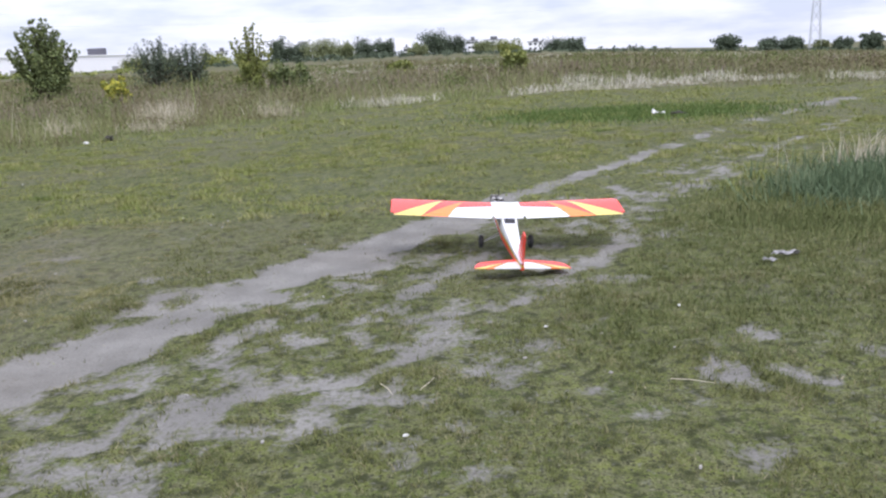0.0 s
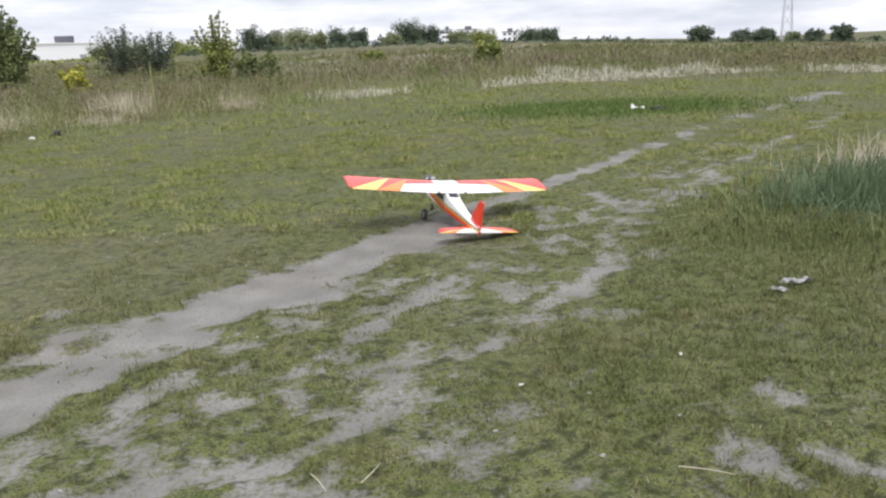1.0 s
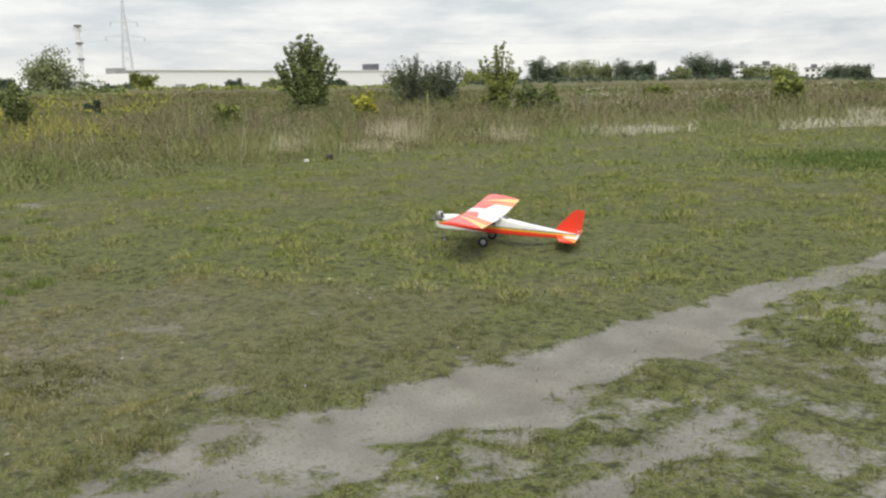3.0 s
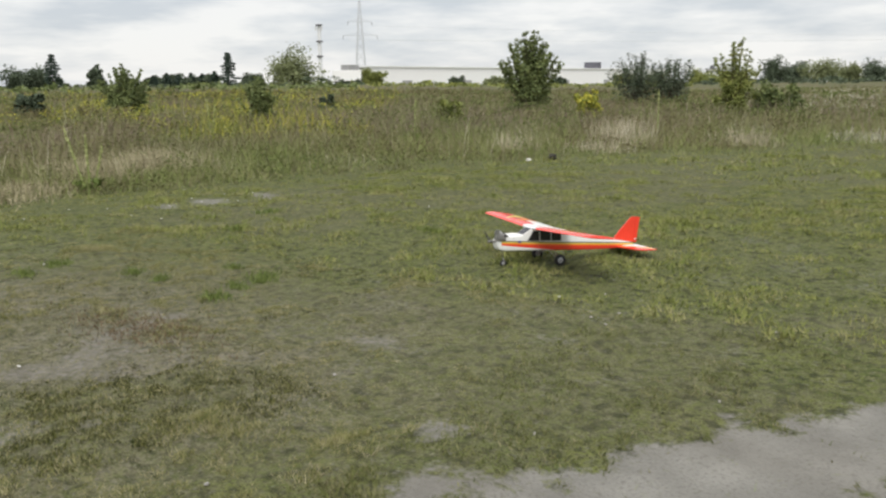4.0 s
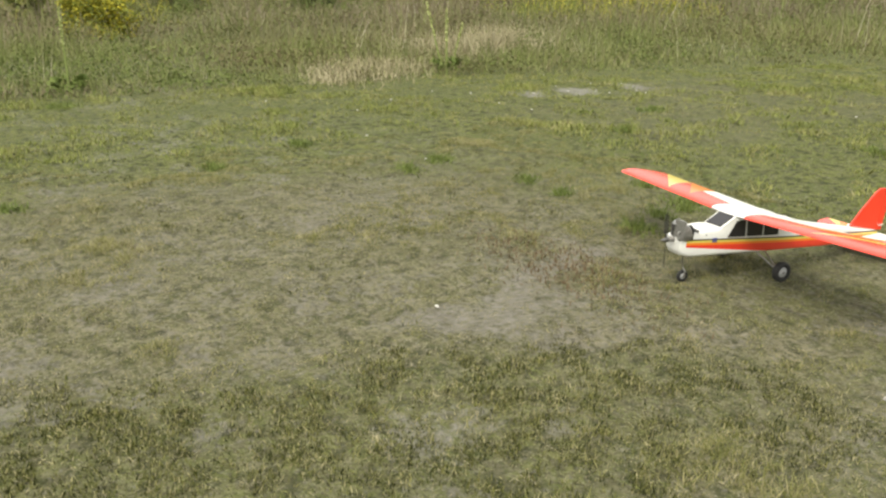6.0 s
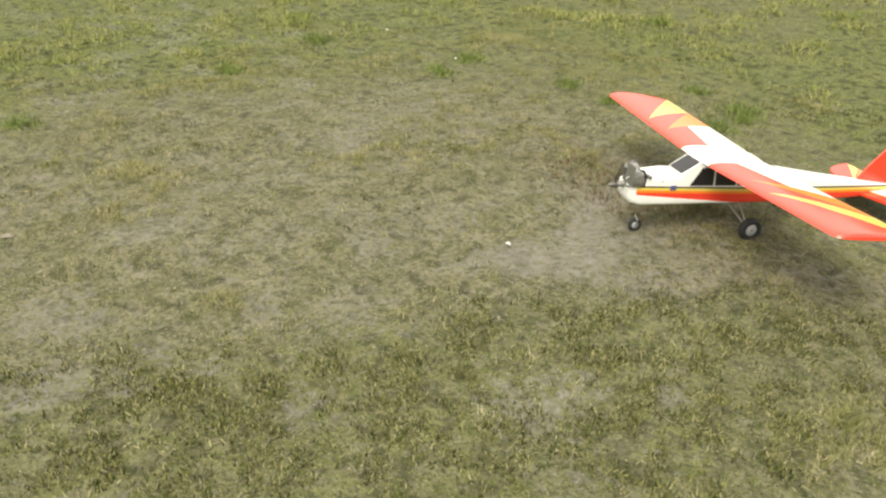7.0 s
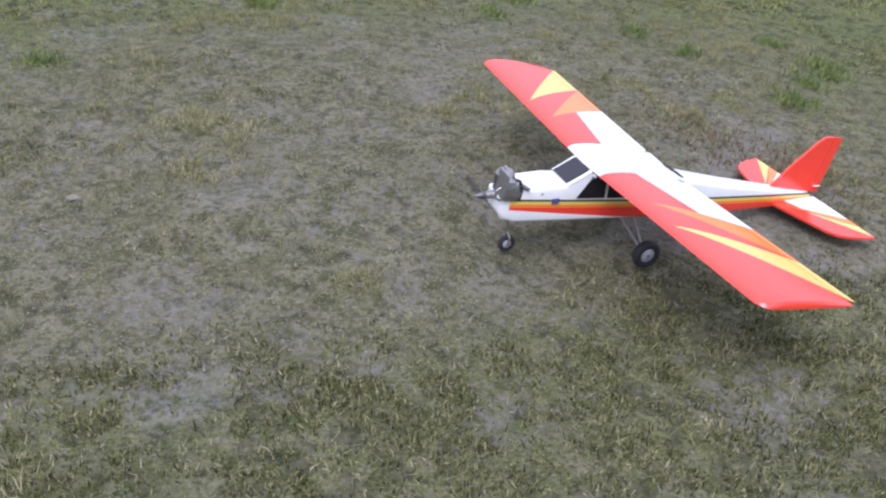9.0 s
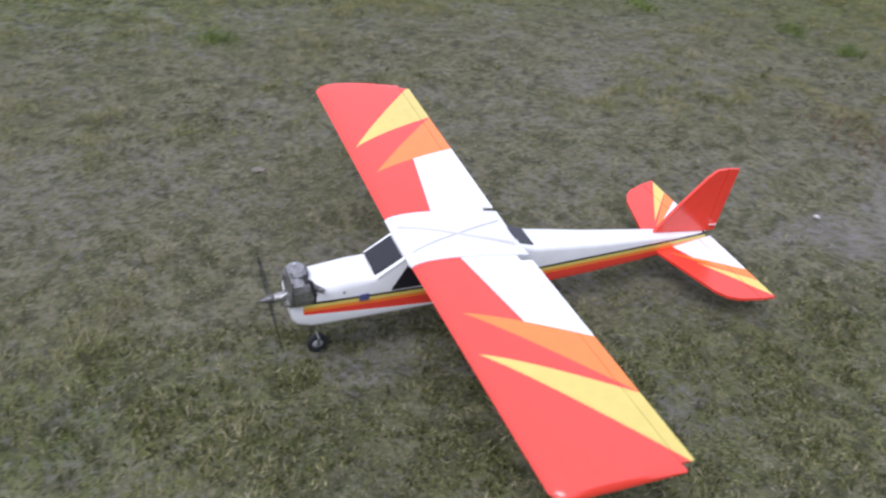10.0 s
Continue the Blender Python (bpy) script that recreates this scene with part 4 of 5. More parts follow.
for a, d, top, deg in ((66.8, 170, 2.25, 1.9), (62.2, 180, 2.15, 1.2), (51.7, 200, 2.3, 1.25), (52.6, 205, 1.1, 0.8), (53.4, 210, 0.95, 0.7), (54.1, 210, 1.0, 0.7), (54.9, 215, 0.9, 0.7), (55.6, 215, 1.0, 0.7), (56.4, 215, 0.85, 0.7), (82.0, 230, 1.2, 0.8), (80.9, 230, 1.15, 0.8)):
    tx, ty = bearing(a, d)
    conifer(tx, ty, rise(d, top) - float(height(tx, ty)), d * radians(deg) * 1.3, "dark conifer on the skyline")


def far_scrub(a0, a1, d0, d1, tall, mat, label):
    """A low uneven belt of scrub along the skyline."""
    n = int((a1 - a0) * 11)
    a, d = np.radians(DICE.uniform(a0, a1, n)), DICE.uniform(d0, d1, n)
    x, y = -0.4 - d * np.sin(a), 2.6 + d * np.cos(a)
    h = tall * (0.1 + 1.7 * smooth(0.42, 0.7, fractal(np.degrees(a) * 3, d * 0.02, 4.0, 201, 3)))
    z = height(x, y) + h * DICE.rand(n) ** 0.8
    v, f = leafage(np.stack([x, y, z], -1), np.float64(1.0), 16, 0.5, 0.45)
    return tagged(raw("far_scrub", v, f, mat), label, "scrub", kind="stuff")


far_scrub(-28, 21, 200, 300, 0.85, LEAF_DARK, "low dark scrub along the skyline")
far_scrub(21, 43, 170, 250, 0.45, LEAF_YELLOW, "low olive scrub before the warehouse")
far_scrub(43, 100, 190, 260, 1.1, LEAF_DARK, "low dark scrub along the skyline")
far_scrub(43, 100, 130, 230, 0.45, LEAF, "low green scrub along the skyline")


# ---- buildings and masts far off ----
def warehouse():
    """A long white hall with a flat roof, loading doors and a grey plant block."""
    ax, ay = bearing(42.6, 260)
    bx, by = bearing(22.5, 400)
    length = math.hypot(bx - ax, by - ay)
    turn = math.degrees(math.atan2(by - ay, bx - ax))
    ob = group_at("warehouse", ax, ay, 0.6, turn)
    tall = 6.7
    part("wall", box(bmesh.new(), (0, 0, 0), (length, 9, tall), 0.05), CLADDING, ob)
    part("roof", box(bmesh.new(), (-0.4, -0.4, tall + 0.004), (length + 0.4, 9.4, tall + 0.35)), CLADDING, ob)
    for i in range(5):
        s = 14 + i * (length - 40) / 5
        part("loading_door", box(bmesh.new(), (s, -0.12, 0.0), (s + 4.2, -0.004, 2.6)), CONCRETE, ob)
    part("plant_room", box(bmesh.new(), (-7, 2, 0), (-0.6, 8, 5.6), 0.04), CONCRETE, ob)
    part("plant_room", box(bmesh.new(), (-5, 3, 5.604), (-1.2, 7, 7.4), 0.04), CONCRETE, ob)
    return tagged(ob, "long low white warehouse with grey loading doors", "warehouse")


warehouse()


def roof_sign():
    x, y = bearing(27.6, 352)
    ob = group_at("billboard", x, y, 0.6, 27.6)
    for s in (-2.6, 2.6):
        part("post", tube(bmesh.new(), (s, 0, 0), (s, 0, 7.6), 0.2, 0.2), GALVANISED, ob)
    part("panel", box(bmesh.new(), (-3.4, -0.25, 7.0), (3.4, 0.15, 9.6), 0.05), DARK_PANEL, ob)
    return tagged(ob, "dark rectangular billboard on posts behind the warehouse", "billboard")


roof_sign()


def trailer(a, d, label):
    x, y = bearing(a, d)
    ob = group_at("truck_trailer", x, y, float(height(x, y)), a)
    part("body", box(bmesh.new(), (-3.6, -1.2, 0.9), (3.6, 1.2, 3.6), 0.06), CLADDING, ob)
    part("chassis", box(bmesh.new(), (-3.3, -1.0, 0.6), (3.3, 1.0, 0.896)), ROOFING, ob)
    for s in (-2.6, -1.4, 2.4):
        for t in (-1.05, 1.05):
            wheel = part("wheel", spun([(0.2, -0.14), (0.5, -0.14), (0.52, 0), (0.5, 0.14), (0.2, 0.14)], n=14), RUBBER, ob)
            wheel.matrix_basis = pose(s, t, 0.5)
    return tagged(ob, label, "trailer")


trailer(44.0, 215, "white box trailer parked at the field's far side")
trailer(50.0, 330, "white box trailer parked before the tree row")


def apartment(a, d, top, deg, label, floors=4):
    """A pale block of flats with its rows of windows and balconies."""
    x, y = bearing(a, d)
    base = 0.4
    tall, wide = rise(d, top) - base, d * radians(deg)
    ob = group_at("apartment_building", x, y, base, a)
    part("wall", box(bmesh.new(), (-wide / 2, 0, 0), (wide / 2, 9, tall), 0.03), CLADDING, ob)
    part("roof", box(bmesh.new(), (-wide / 2 - 0.25, -0.25, tall + 0.004), (wide / 2 + 0.25, 9.2, tall + 0.3)), ROOFING, ob)
    part("roof_house", box(bmesh.new(), (-wide * 0.15, 2, tall + 0.304), (wide * 0.2, 6, tall + 1.5)), ROOFING, ob)
    bays = max(3, int(wide / 2.4))
    for i in range(floors):
        z = tall * (i + 0.35) / floors
        for k in range(bays):
            s = -wide / 2 + wide * (k + 0.5) / bays
            part("window", box(bmesh.new(), (s - 0.55, -0.08, z), (s + 0.55, -0.004, z + tall / floors * 0.45)), WINDOW, ob)
    return tagged(ob, label, "building")


apartment(3.3, 340, 0.75, 0.7, "white block of flats with a dark flat roof", 3)
apartment(1.9, 350, 0.72, 1.3, "stepped white block of flats with dark roof", 3)
apartment(-0.9, 360, 0.45, 1.0, "low white block of flats", 2)
apartment(7.8, 380, 0.5, 0.35, "narrow white building between the trees", 2)
apartment(20.0, 330, 0.85, 0.8, "small grey-white building behind the bushes", 3)


def lattice_tower(a, d, top, arms, label, half=1.9):
    """A pylon: four tapering legs, bracing and cross-arms."""
    x, y = bearing(a, d)
    base = float(height(x, y))
    tall = rise(d, top) - base
    ob = group_at("pylon", x, y, base, a + 8)
    corner = lambda s, t, h: (s * half * (1 - 0.86 * h), t * half * (1 - 0.86 * h), tall * h)
    for s in (-1, 1):
        for t in (-1, 1):
            part("leg", tube(bmesh.new(), corner(s, t, 0), corner(s, t, 1), 0.13, 0.07, 5), GALVANISED, ob)
    hs = [0, 0.14, 0.27, 0.39, 0.5, 0.6, 0.69, 0.77, 0.84, 0.9, 0.95, 1.0]
    bm = bmesh.new()
    for h0, h1 in zip(hs, hs[1:]):
        for s, t, u, w in ((-1, -1, 1, -1), (1, -1, 1, 1), (1, 1, -1, 1), (-1, 1, -1, -1)):
            tube(bm, corner(s, t, h0), corner(u, w, h1), 0.05, 0.05, 4)
            tube(bm, corner(u, w, h0), corner(s, t, h1), 0.05, 0.05, 4)
    part("bracing", bm, GALVANISED, ob)
    for el, reach in arms:
        z = rise(d, el) - base
        for s in (-1, 1):
            bm = bmesh.new()
            tube(bm, (0, 0.25, z), (s * reach, 0, z - 0.1), 0.09, 0.06, 5)
            tube(bm, (0, 0, z + 0.9), (s * reach, 0, z), 0.07, 0.05, 5)
            part("cross_arm", bm, GALVANISED, ob)
            part("insulator", tube(bmesh.new(), (s * reach, 0, z - 0.1), (s * reach, 0, z - 1.3), 0.09, 0.09, 6), ROOFING, ob)
    return tagged(ob, label, "pylon", "pylons")


lattice_tower(43.1, 300, 5.6, ((4.25, 4.2), (3.35, 6.0)), "grey steel lattice power pylon beyond the warehouse")
lattice_tower(-18.45, 260, 5.2, ((4.1, 3.6),), "slender grey steel lattice tower", 1.5)


def cables():
    """Sagging conductors strung from the pylon across the sky."""
    ob = group_at("power_line", 0, 0)
    x0, y0 = bearing(43.1, 300)
    for k, (el, off) in enumerate(((3.3, -6.0), (3.3, 6.0), (4.2, 4.0))):
        bm = bmesh.new()
        x1, y1 = bearing(-2.0, 900)
        z0, z1 = rise(300, el) - 1.3, 40
        pts = []
        for i in range(25):
            s = i / 24
            pts.append((x0 + (x1 - x0) * s + off * 0.7, y0 + (y1 - y0) * s + off * 0.7, z0 + (z1 - z0) * s - 14 * s * (1 - s)))
        for p, q in zip(pts, pts[1:]):
            tube(bm, p, q, 0.028, 0.028, 4)
        part("conductor", bm, GALVANISED, ob)
    return tagged(ob, "thin grey power line sagging across the sky", "cable")


cables()


def monopole():
    d = 290
    x, y = bearing(45.8, d)
    base = float(height(x, y))
    tall = rise(d, 4.05) - base
    ob = group_at("antenna_mast", x, y, base)
    part("pole", tube(bmesh.new(), (0, 0, 0), (0, 0, tall), 0.75, 0.6, 12), MAST_WHITE, ob)
    for h in (0.99, 0.72, 0.47):
        part("platform", tube(bmesh.new(), (0, 0, tall * h - 0.25), (0, 0, tall * h + 0.25), 1.15, 1.15, 12), ROOFING, ob)
    for k in range(3):
        a = 2.1 * k
        part("antenna", box(bmesh.new(), (math.cos(a) * 1.2 - 0.18, math.sin(a) * 1.2 - 0.18, tall * 0.9), (math.cos(a) * 1.2 + 0.18, math.sin(a) * 1.2 + 0.18, tall * 0.97)), MAST_WHITE, ob)
    return tagged(ob, "white tubular antenna mast with dark collars", "mast")


monopole()


# ---- small things in the field ----
def mullein(x, y, tall, spikes, label):
    ob = group_at("mullein", x, y, float(height(x, y)) - 0.02, DICE.uniform(0, 360))
    for i in range(spikes):
        lean = Vector(((i - (spikes - 1) / 2) * 0.26, DICE.uniform(-0.05, 0.05), 1)).normalized()
        h = tall * (1 - 0.14 * i)
        foot = Vector((0.05 * (i - (spikes - 1) / 2), 0, 0))
        stem = part("stem", tube(bmesh.new(), foot, foot + lean * h, 0.014, 0.007, 6), STEM, ob)
        pts = [foot + lean * h * s for s in np.linspace(0.55, 1.02, 12)]
        v, f = leafage(pts, np.float64(0.02), 9, 0.024)
        raw("flower_spike", v, f, BLOOM, ob)
    leaves = [(0.16 * math.cos(a), 0.16 * math.sin(a), 0.1 + 0.04 * (k % 3)) for k, a in enumerate(np.linspace(0, 6, 9))]
    v, f = leafage(leaves, np.float64(0.06), 9, 0.075, 0.5)
    raw("leaves", v, f, LUSH, ob)
    return tagged(ob, label, "plant", "mulleins")


mullein(-12.04, 5.31, 0.95, 1, "tall pale mullein stalk at the field edge")
mullein(-11.45, 10.05, 0.95, 3, "branching yellow-green mullein with three spikes")
mullein(-20.0, 18.6, 1.15, 2, "tall dry mullein stalks in the weeds")
mullein(-15.0, 21.7, 1.1, 1, "tall pale yellow mullein spike")
mullein(-9.0, 24.5, 1.3, 1, "tall pale mullein spike beside tan grass")


def crumple(name, x, y, size, mat, label, category, seed, flat=0.35, z=0.0):
    """A crumpled, folded scrap lying on the ground."""
    bm = bmesh.new()
    bmesh.ops.create_icosphere(bm, subdivisions=3, radius=1)
    for v in bm.verts:
        n1 = noise.noise(v.co * 1.7 + Vector((seed, 0, 0)))
        n2 = noise.noise(v.co * 4.5 + Vector((0, seed, 0)))
        v.co *= 0.8 + 0.5 * n1 + 0.42 * n2
        v.co.z = max(v.co.z, -0.5)
        v.co = Vector((v.co.x * size, v.co.y * size * 0.62, (v.co.z + 0.45) * size * flat))
    ob = part(name, bm, mat)
    ob.matrix_world = pose(x, y, z, 0, 0, seed * 47)
    return tagged(ob, label, category)


def torn_sheet(name, x, y, long, wide, mat, label, seed, turn, curl):
    """A thin torn sheet lying in folds, one end curled up."""
    nu, nv = 22, 9
    u, v = np.meshgrid(np.linspace(0, 1, nu), np.linspace(-0.5, 0.5, nv), indexing="ij")
    ragged = 0.65 + 0.7 * fractal(u * 3, v * 0 + seed, 1.0, seed, 3)
    px = (u - 0.5) * long + 0.02 * (fractal(u * 4, v * 4, 1.0, seed + 5, 3) - 0.5)
    py = v * wide * ragged + wide * 0.5 * (fractal(u * 2, v * 0, 1.0, seed + 9, 2) - 0.5)
    pz = wide * (0.16 * (1 + np.sin(9 * u + 5 * v + seed)) + 0.45 * fractal(u * 5, v * 3, 1.0, seed + 3, 3) - 0.1)
    pz = pz + curl * np.exp(-((u - 0.12) / 0.1) ** 2) * (0.6 + v)
    top = np.stack([px, py, np.maximum(pz, 0.004)], -1).reshape(-1, 3)
    low = top - np.array([0, 0, 0.003])
    idx = np.arange(nu * nv).reshape(nu, nv)
    quads = np.stack([idx[:-1, :-1], idx[1:, :-1], idx[1:, 1:], idx[:-1, 1:]], -1).reshape(-1, 4)
    ring = np.concatenate([idx[:, 0], idx[-1, 1:], idx[-2::-1, -1], idx[0, -2:0:-1]])
    sides = np.stack([ring, np.roll(ring, -1), np.roll(ring, -1) + nu * nv, ring + nu * nv], -1)
    ob = raw(name, np.concatenate([top, low]), np.concatenate([quads, quads[:, ::-1] + nu * nv, sides[:, ::-1]]), mat)
    ob.matrix_world = pose(x, y, float(turf(x, y)) + 0.012, 0, 0, turn)
    return tagged(ob, label, "litter")


torn_sheet("crumpled_rag", 2.33, 6.62, 0.19, 0.06, RAG, "grey-white crumpled rag lying in the grass", 3, 20, 0.012)
torn_sheet("rag_scrap", 2.2, 6.52, 0.09, 0.04, RAG, "small torn piece beside the crumpled rag", 6, -35, 0.0)
torn_sheet("plastic_sheet", 3.35, 18.8, 0.27, 0.11, PAPER, "white plastic sheet with an upturned corner on the grass", 5, -12, 0.075)
crumple("dead_clump", 3.68, 18.5, 0.24, CHAR, "dark scrap beside the white plastic", "litter", 8, 0.25)
crumple("paper_bag", -8.73, 17.7, 0.08, PAPER, "white paper bag at the weeds' edge", "litter", 11, 0.45)
crumple("dead_clump", -8.4, 18.05, 0.2, CHAR, "dark dead weed clump behind the paper", "plant", 14, 0.5)
LITTER = [(-11.11, 10.6), (-9.72, 9.98), (-9.27, 9.89), (-10.39, 10.91), (-9.2, 10.34), (-9.46, 10.91), (-8.78, 10.6), (-9.28, 11.26), (-8.84, 11.09), (-9.58, 9.22), (-7.96, 7.09), (-7.01, 7.12), (-7.53, 11.25), (-6.34, 11.57), (-8.76, 9.04), (-4.5, 5.71), (-9.6, 8.2), (-9.9, 8.9), (-9.0, 10.6), (-9.5, 10.4), (-8.6, 11.0), (-9.2, 7.6), (-8.4, 9.2), (-10.2, 7.0), (0.08, 3.85), (-1.7, 13.6), (0.9, 21.5), (-2.8, 8.6), (5.5, 25.5), (6.3, 25.4), (0.66, 5.17), (1.42, 5.5)]
scrap = None
for i, (lx, ly) in enumerate(LITTER):
    m = pose(lx, ly, float(turf(lx, ly)) + 0.014, 0, 0, i * 61)
    if scrap is None:
        scrap = crumple("paper_scrap", 0, 0, 0.013, PAPER, "small white paper scrap on the turf", "litter", 2, 0.5)
        scrap.matrix_world = m
        tagged(scrap, group="paper scraps")
    else:
        copy_thing(scrap, m)
leaf_scrap = crumple("dead_leaf", -5.65, 3.98, 0.033, DEAD_LEAF, "curled grey-tan dead leaf on the turf", "leaf", 9, 0.25)
for i in range(28):
    px, py = DICE.uniform(-3, 3), DICE.uniform(3.2, 10)
    if i == 0:
        pebble = crumple("pebble", px, py, 0.011, PEBBLE, "small pale pebble on the bare soil", "stone", 4, 0.7)
        tagged(pebble, group="pebbles")
    else:
        s = DICE.uniform(0.6, 1.3)
        copy_thing(pebble, pose(px, py, float(turf(px, py)) + 0.002, 0, 0, i * 37))


def dry_stalk(x0, y0, x1, y1, label):
    """A long dead stalk lying in the grass, bent once."""
    a, b = Vector((x0, y0, float(turf(x0, y0)) + 0.02)), Vector((x1, y1, float(turf(x1, y1)) + 0.014))
    mid = a.lerp(b, 0.45) + Vector((0.008, -0.01, 0.008))
    bm = bmesh.new()
    tube(bm, a, mid, 0.0022, 0.0018, 5)
    tube(bm, mid, b, 0.0018, 0.0009, 5)
    return tagged(part("dry_stalk", bm, STRAW), label, "straw", "dry stalks")


for x0, y0, x1, y1 in ((1.20, 4.48, 1.38, 4.41), (0.07, 4.38, 0.12, 4.52), (-0.12, 4.42, -0.05, 4.34)):
    dry_stalk(x0, y0, x1, y1, "long pale dead stalk lying in the grass")
straw_x, straw_y = DICE.uniform(-7.5, 3, 500), DICE.uniform(3.0, 9.5, 500)
sv, sf = slivers(straw_x, straw_y, DICE.uniform(0.03, 0.1, 500), np.full(500, 0.0025), DICE.uniform(1.3, 1.5, 500), turf(straw_x, straw_y) + 0.016)
tagged(raw("loose_straw", sv, sf, EDGE_GRASS), "loose dry straw stalks lying on the turf", "straw", kind="stuff")


# ---- the model aeroplane: x forward, y to its left, z up from the ground ----
HALF_SPAN, ROOT_DROP = 0.888, 0.038
FILMS = [FILM_RED, FILM_WHITE, FILM_ORANGE, FILM_YELLOW, FILM_BLACK]


def below(x, y, p, q):
    """Signed side of a point to the line from p to q, in plan."""
    return (q[0] - p[0]) * (y - p[1]) - (q[1] - p[1]) * (x - p[0])


WING_LINES = {"a": ((0.138, 0.325), (-0.15, 0.457)), "b": ((0.138, 0.325), (-0.15, 0.655)), "c": ((0.158, 0.47), (-0.15, 0.657)), "d": ((0.158, 0.47), (-0.152, 0.872)), "e": ((0.05, 0.108), (0.004, 0.378))}


def wing_film(x, y):
    y = abs(y)
    ln = WING_LINES
    if x < 0.138 and below(x, y, *ln["a"]) < 0 < below(x, y, *ln["b"]):
        return 2
    if x < 0.158 and below(x, y, *ln["c"]) < 0 < below(x, y, *ln["d"]):
        return 3
    if below(x, y, *ln["a"]) > 0 and below(x, y, *ln["e"]) > 0:
        return 1
    return 0


def wing_point(c, y, top):
    """A point of the wing: c from 0 at the leading edge to 1 at the trailing edge."""
    s = abs(y) / HALF_SPAN
    front = 0.184 - 0.028 * smooth(0.965, 1.0, s) ** 2
    x = front + (-0.152 - front) * c
    chord = 0.302 + (x + 0.152) * 0.1375 - ROOT_DROP * (1 - s)
    thick = 0.2969 * math.sqrt(c) - 0.126 * c - 0.3516 * c ** 2 + 0.2843 * c ** 3 - 0.1036 * c ** 4
    t = 0.052 * (1 - 0.75 * float(smooth(0.985, 1.0, s)))
    return (x, y, chord - 0.006 + (thick * 5 * t * 0.78 if top else -thick * 5 * t * 0.22))


def wing_piece(c0, c1, stations, fine):
    bm = bmesh.new()
    rings = []
    for y in stations:
        cs = [c0 + (c1 - c0) * (0.5 - 0.5 * math.cos(math.pi * i / fine)) if c0 == 0 else c0 + (c1 - c0) * i / fine for i in range(fine + 1)]
        rings.append([wing_point(c, y, True) for c in cs] + [wing_point(c, y, False) for c in (cs[-2:0:-1] if c0 == 0 else cs[::-1])])
    loft(bm, rings)
    bmesh.ops.recalc_face_normals(bm, faces=bm.faces[:])
    for p, q in WING_LINES.values():
        for s in (1, -1):
            cut(bm, (p[0], p[1] * s, 0), (q[0], q[1] * s, 0), (0, 0, 1))
    for f in bm.faces:
        m = f.calc_center_median()
        f.material_index = wing_film(m.x, m.y)
        f.smooth = True
    return bm


def film_for(ob, angle=40):
    ob.data.set_sharp_from_angle(angle=radians(angle))
    return ob


def rounded(x, zb, zt, hw, rb=0.012, rt=0.012):
    """A section of the fuselage: a rectangle with rounded corners."""
    rb, rt = min(rb, hw * 0.7, (zt - zb) * 0.45), min(rt, hw * 0.7, (zt - zb) * 0.45)
    pts = []
    for cy, cz, r, a0 in ((hw - rt, zt - rt, rt, 0), (-hw + rt, zt - rt, rt, 90), (-hw + rb, zb + rb, rb, 180), (hw - rb, zb + rb, rb, 270)):
        for k in range(4):
            a = radians(a0 + 30 * k)
            pts.append((x, cy + r * math.cos(a), cz + r * math.sin(a)))
    return pts


def stripe(x):
    return 0.1845 + 0.096 * x


def side_film(x, z):
    lower = 0.108 + 0.16 * (x + 0.05)
    if x > 0.462 or z > stripe(x):
        return 1
    d = stripe(x) - z
    if d < 0.007:
        return 4
    if d < 0.018:
        return 3
    if d < 0.029:
        return 2
    return 0 if z > lower or x < -0.05 else 1


def build_fuselage(parent):
    sections = [(0.494, 0.181, 0.231, 0.044, 0.02, 0.008), (0.491, 0.166, 0.236, 0.050, 0.022, 0.009), (0.479, 0.151, 0.2385, 0.054, 0.02, 0.01), (0.445, 0.142, 0.24, 0.056, 0.014, 0.014), (0.44, 0.141, 0.264, 0.056, 0.014, 0.03), (0.425, 0.14, 0.272, 0.056, 0.012, 0.03), (0.32, 0.133, 0.274, 0.058, 0.012, 0.028), (0.262, 0.129, 0.262, 0.059, 0.012, 0.012), (0.178, 0.123, 0.304, 0.059, 0.012, 0.01), (0.1, 0.118, 0.296, 0.059, 0.012, 0.01), (-0.13, 0.102, 0.268, 0.059, 0.012, 0.01), (-0.205, 0.096, 0.234, 0.055, 0.012, 0.014), (-0.4, 0.08, 0.191, 0.043, 0.01, 0.016), (-0.64, 0.068, 0.142, 0.028, 0.008, 0.01), (-0.838, 0.062, 0.103, 0.012, 0.004, 0.004)]
    bm = bmesh.new()
    loft(bm, [rounded(*s) for s in sections])
    bmesh.ops.recalc_face_normals(bm, faces=bm.faces[:])
    for d in (0, 0.007, 0.018, 0.029):
        cut(bm, (0.5, 0, stripe(0.5) - d), (-0.9, 0, stripe(-0.9) - d), (0, 1, 0))
    cut(bm, (0.455, 0, 0.1888), (-0.05, 0, 0.108), (0, 1, 0))
    cut(bm, (0.462, 0, 0), (0.462, 0, 1), (0, 1, 0))
    cut(bm, (-0.05, 0, 0), (-0.05, 0, 1), (0, 1, 0))
    for f in bm.faces:
        m = f.calc_center_median()
        f.material_index = side_film(m.x, m.z)
        f.smooth = True
    return film_for(part("fuselage", bm, FILMS, parent, "white fuselage with red, orange, yellow and black side stripes"), 32)


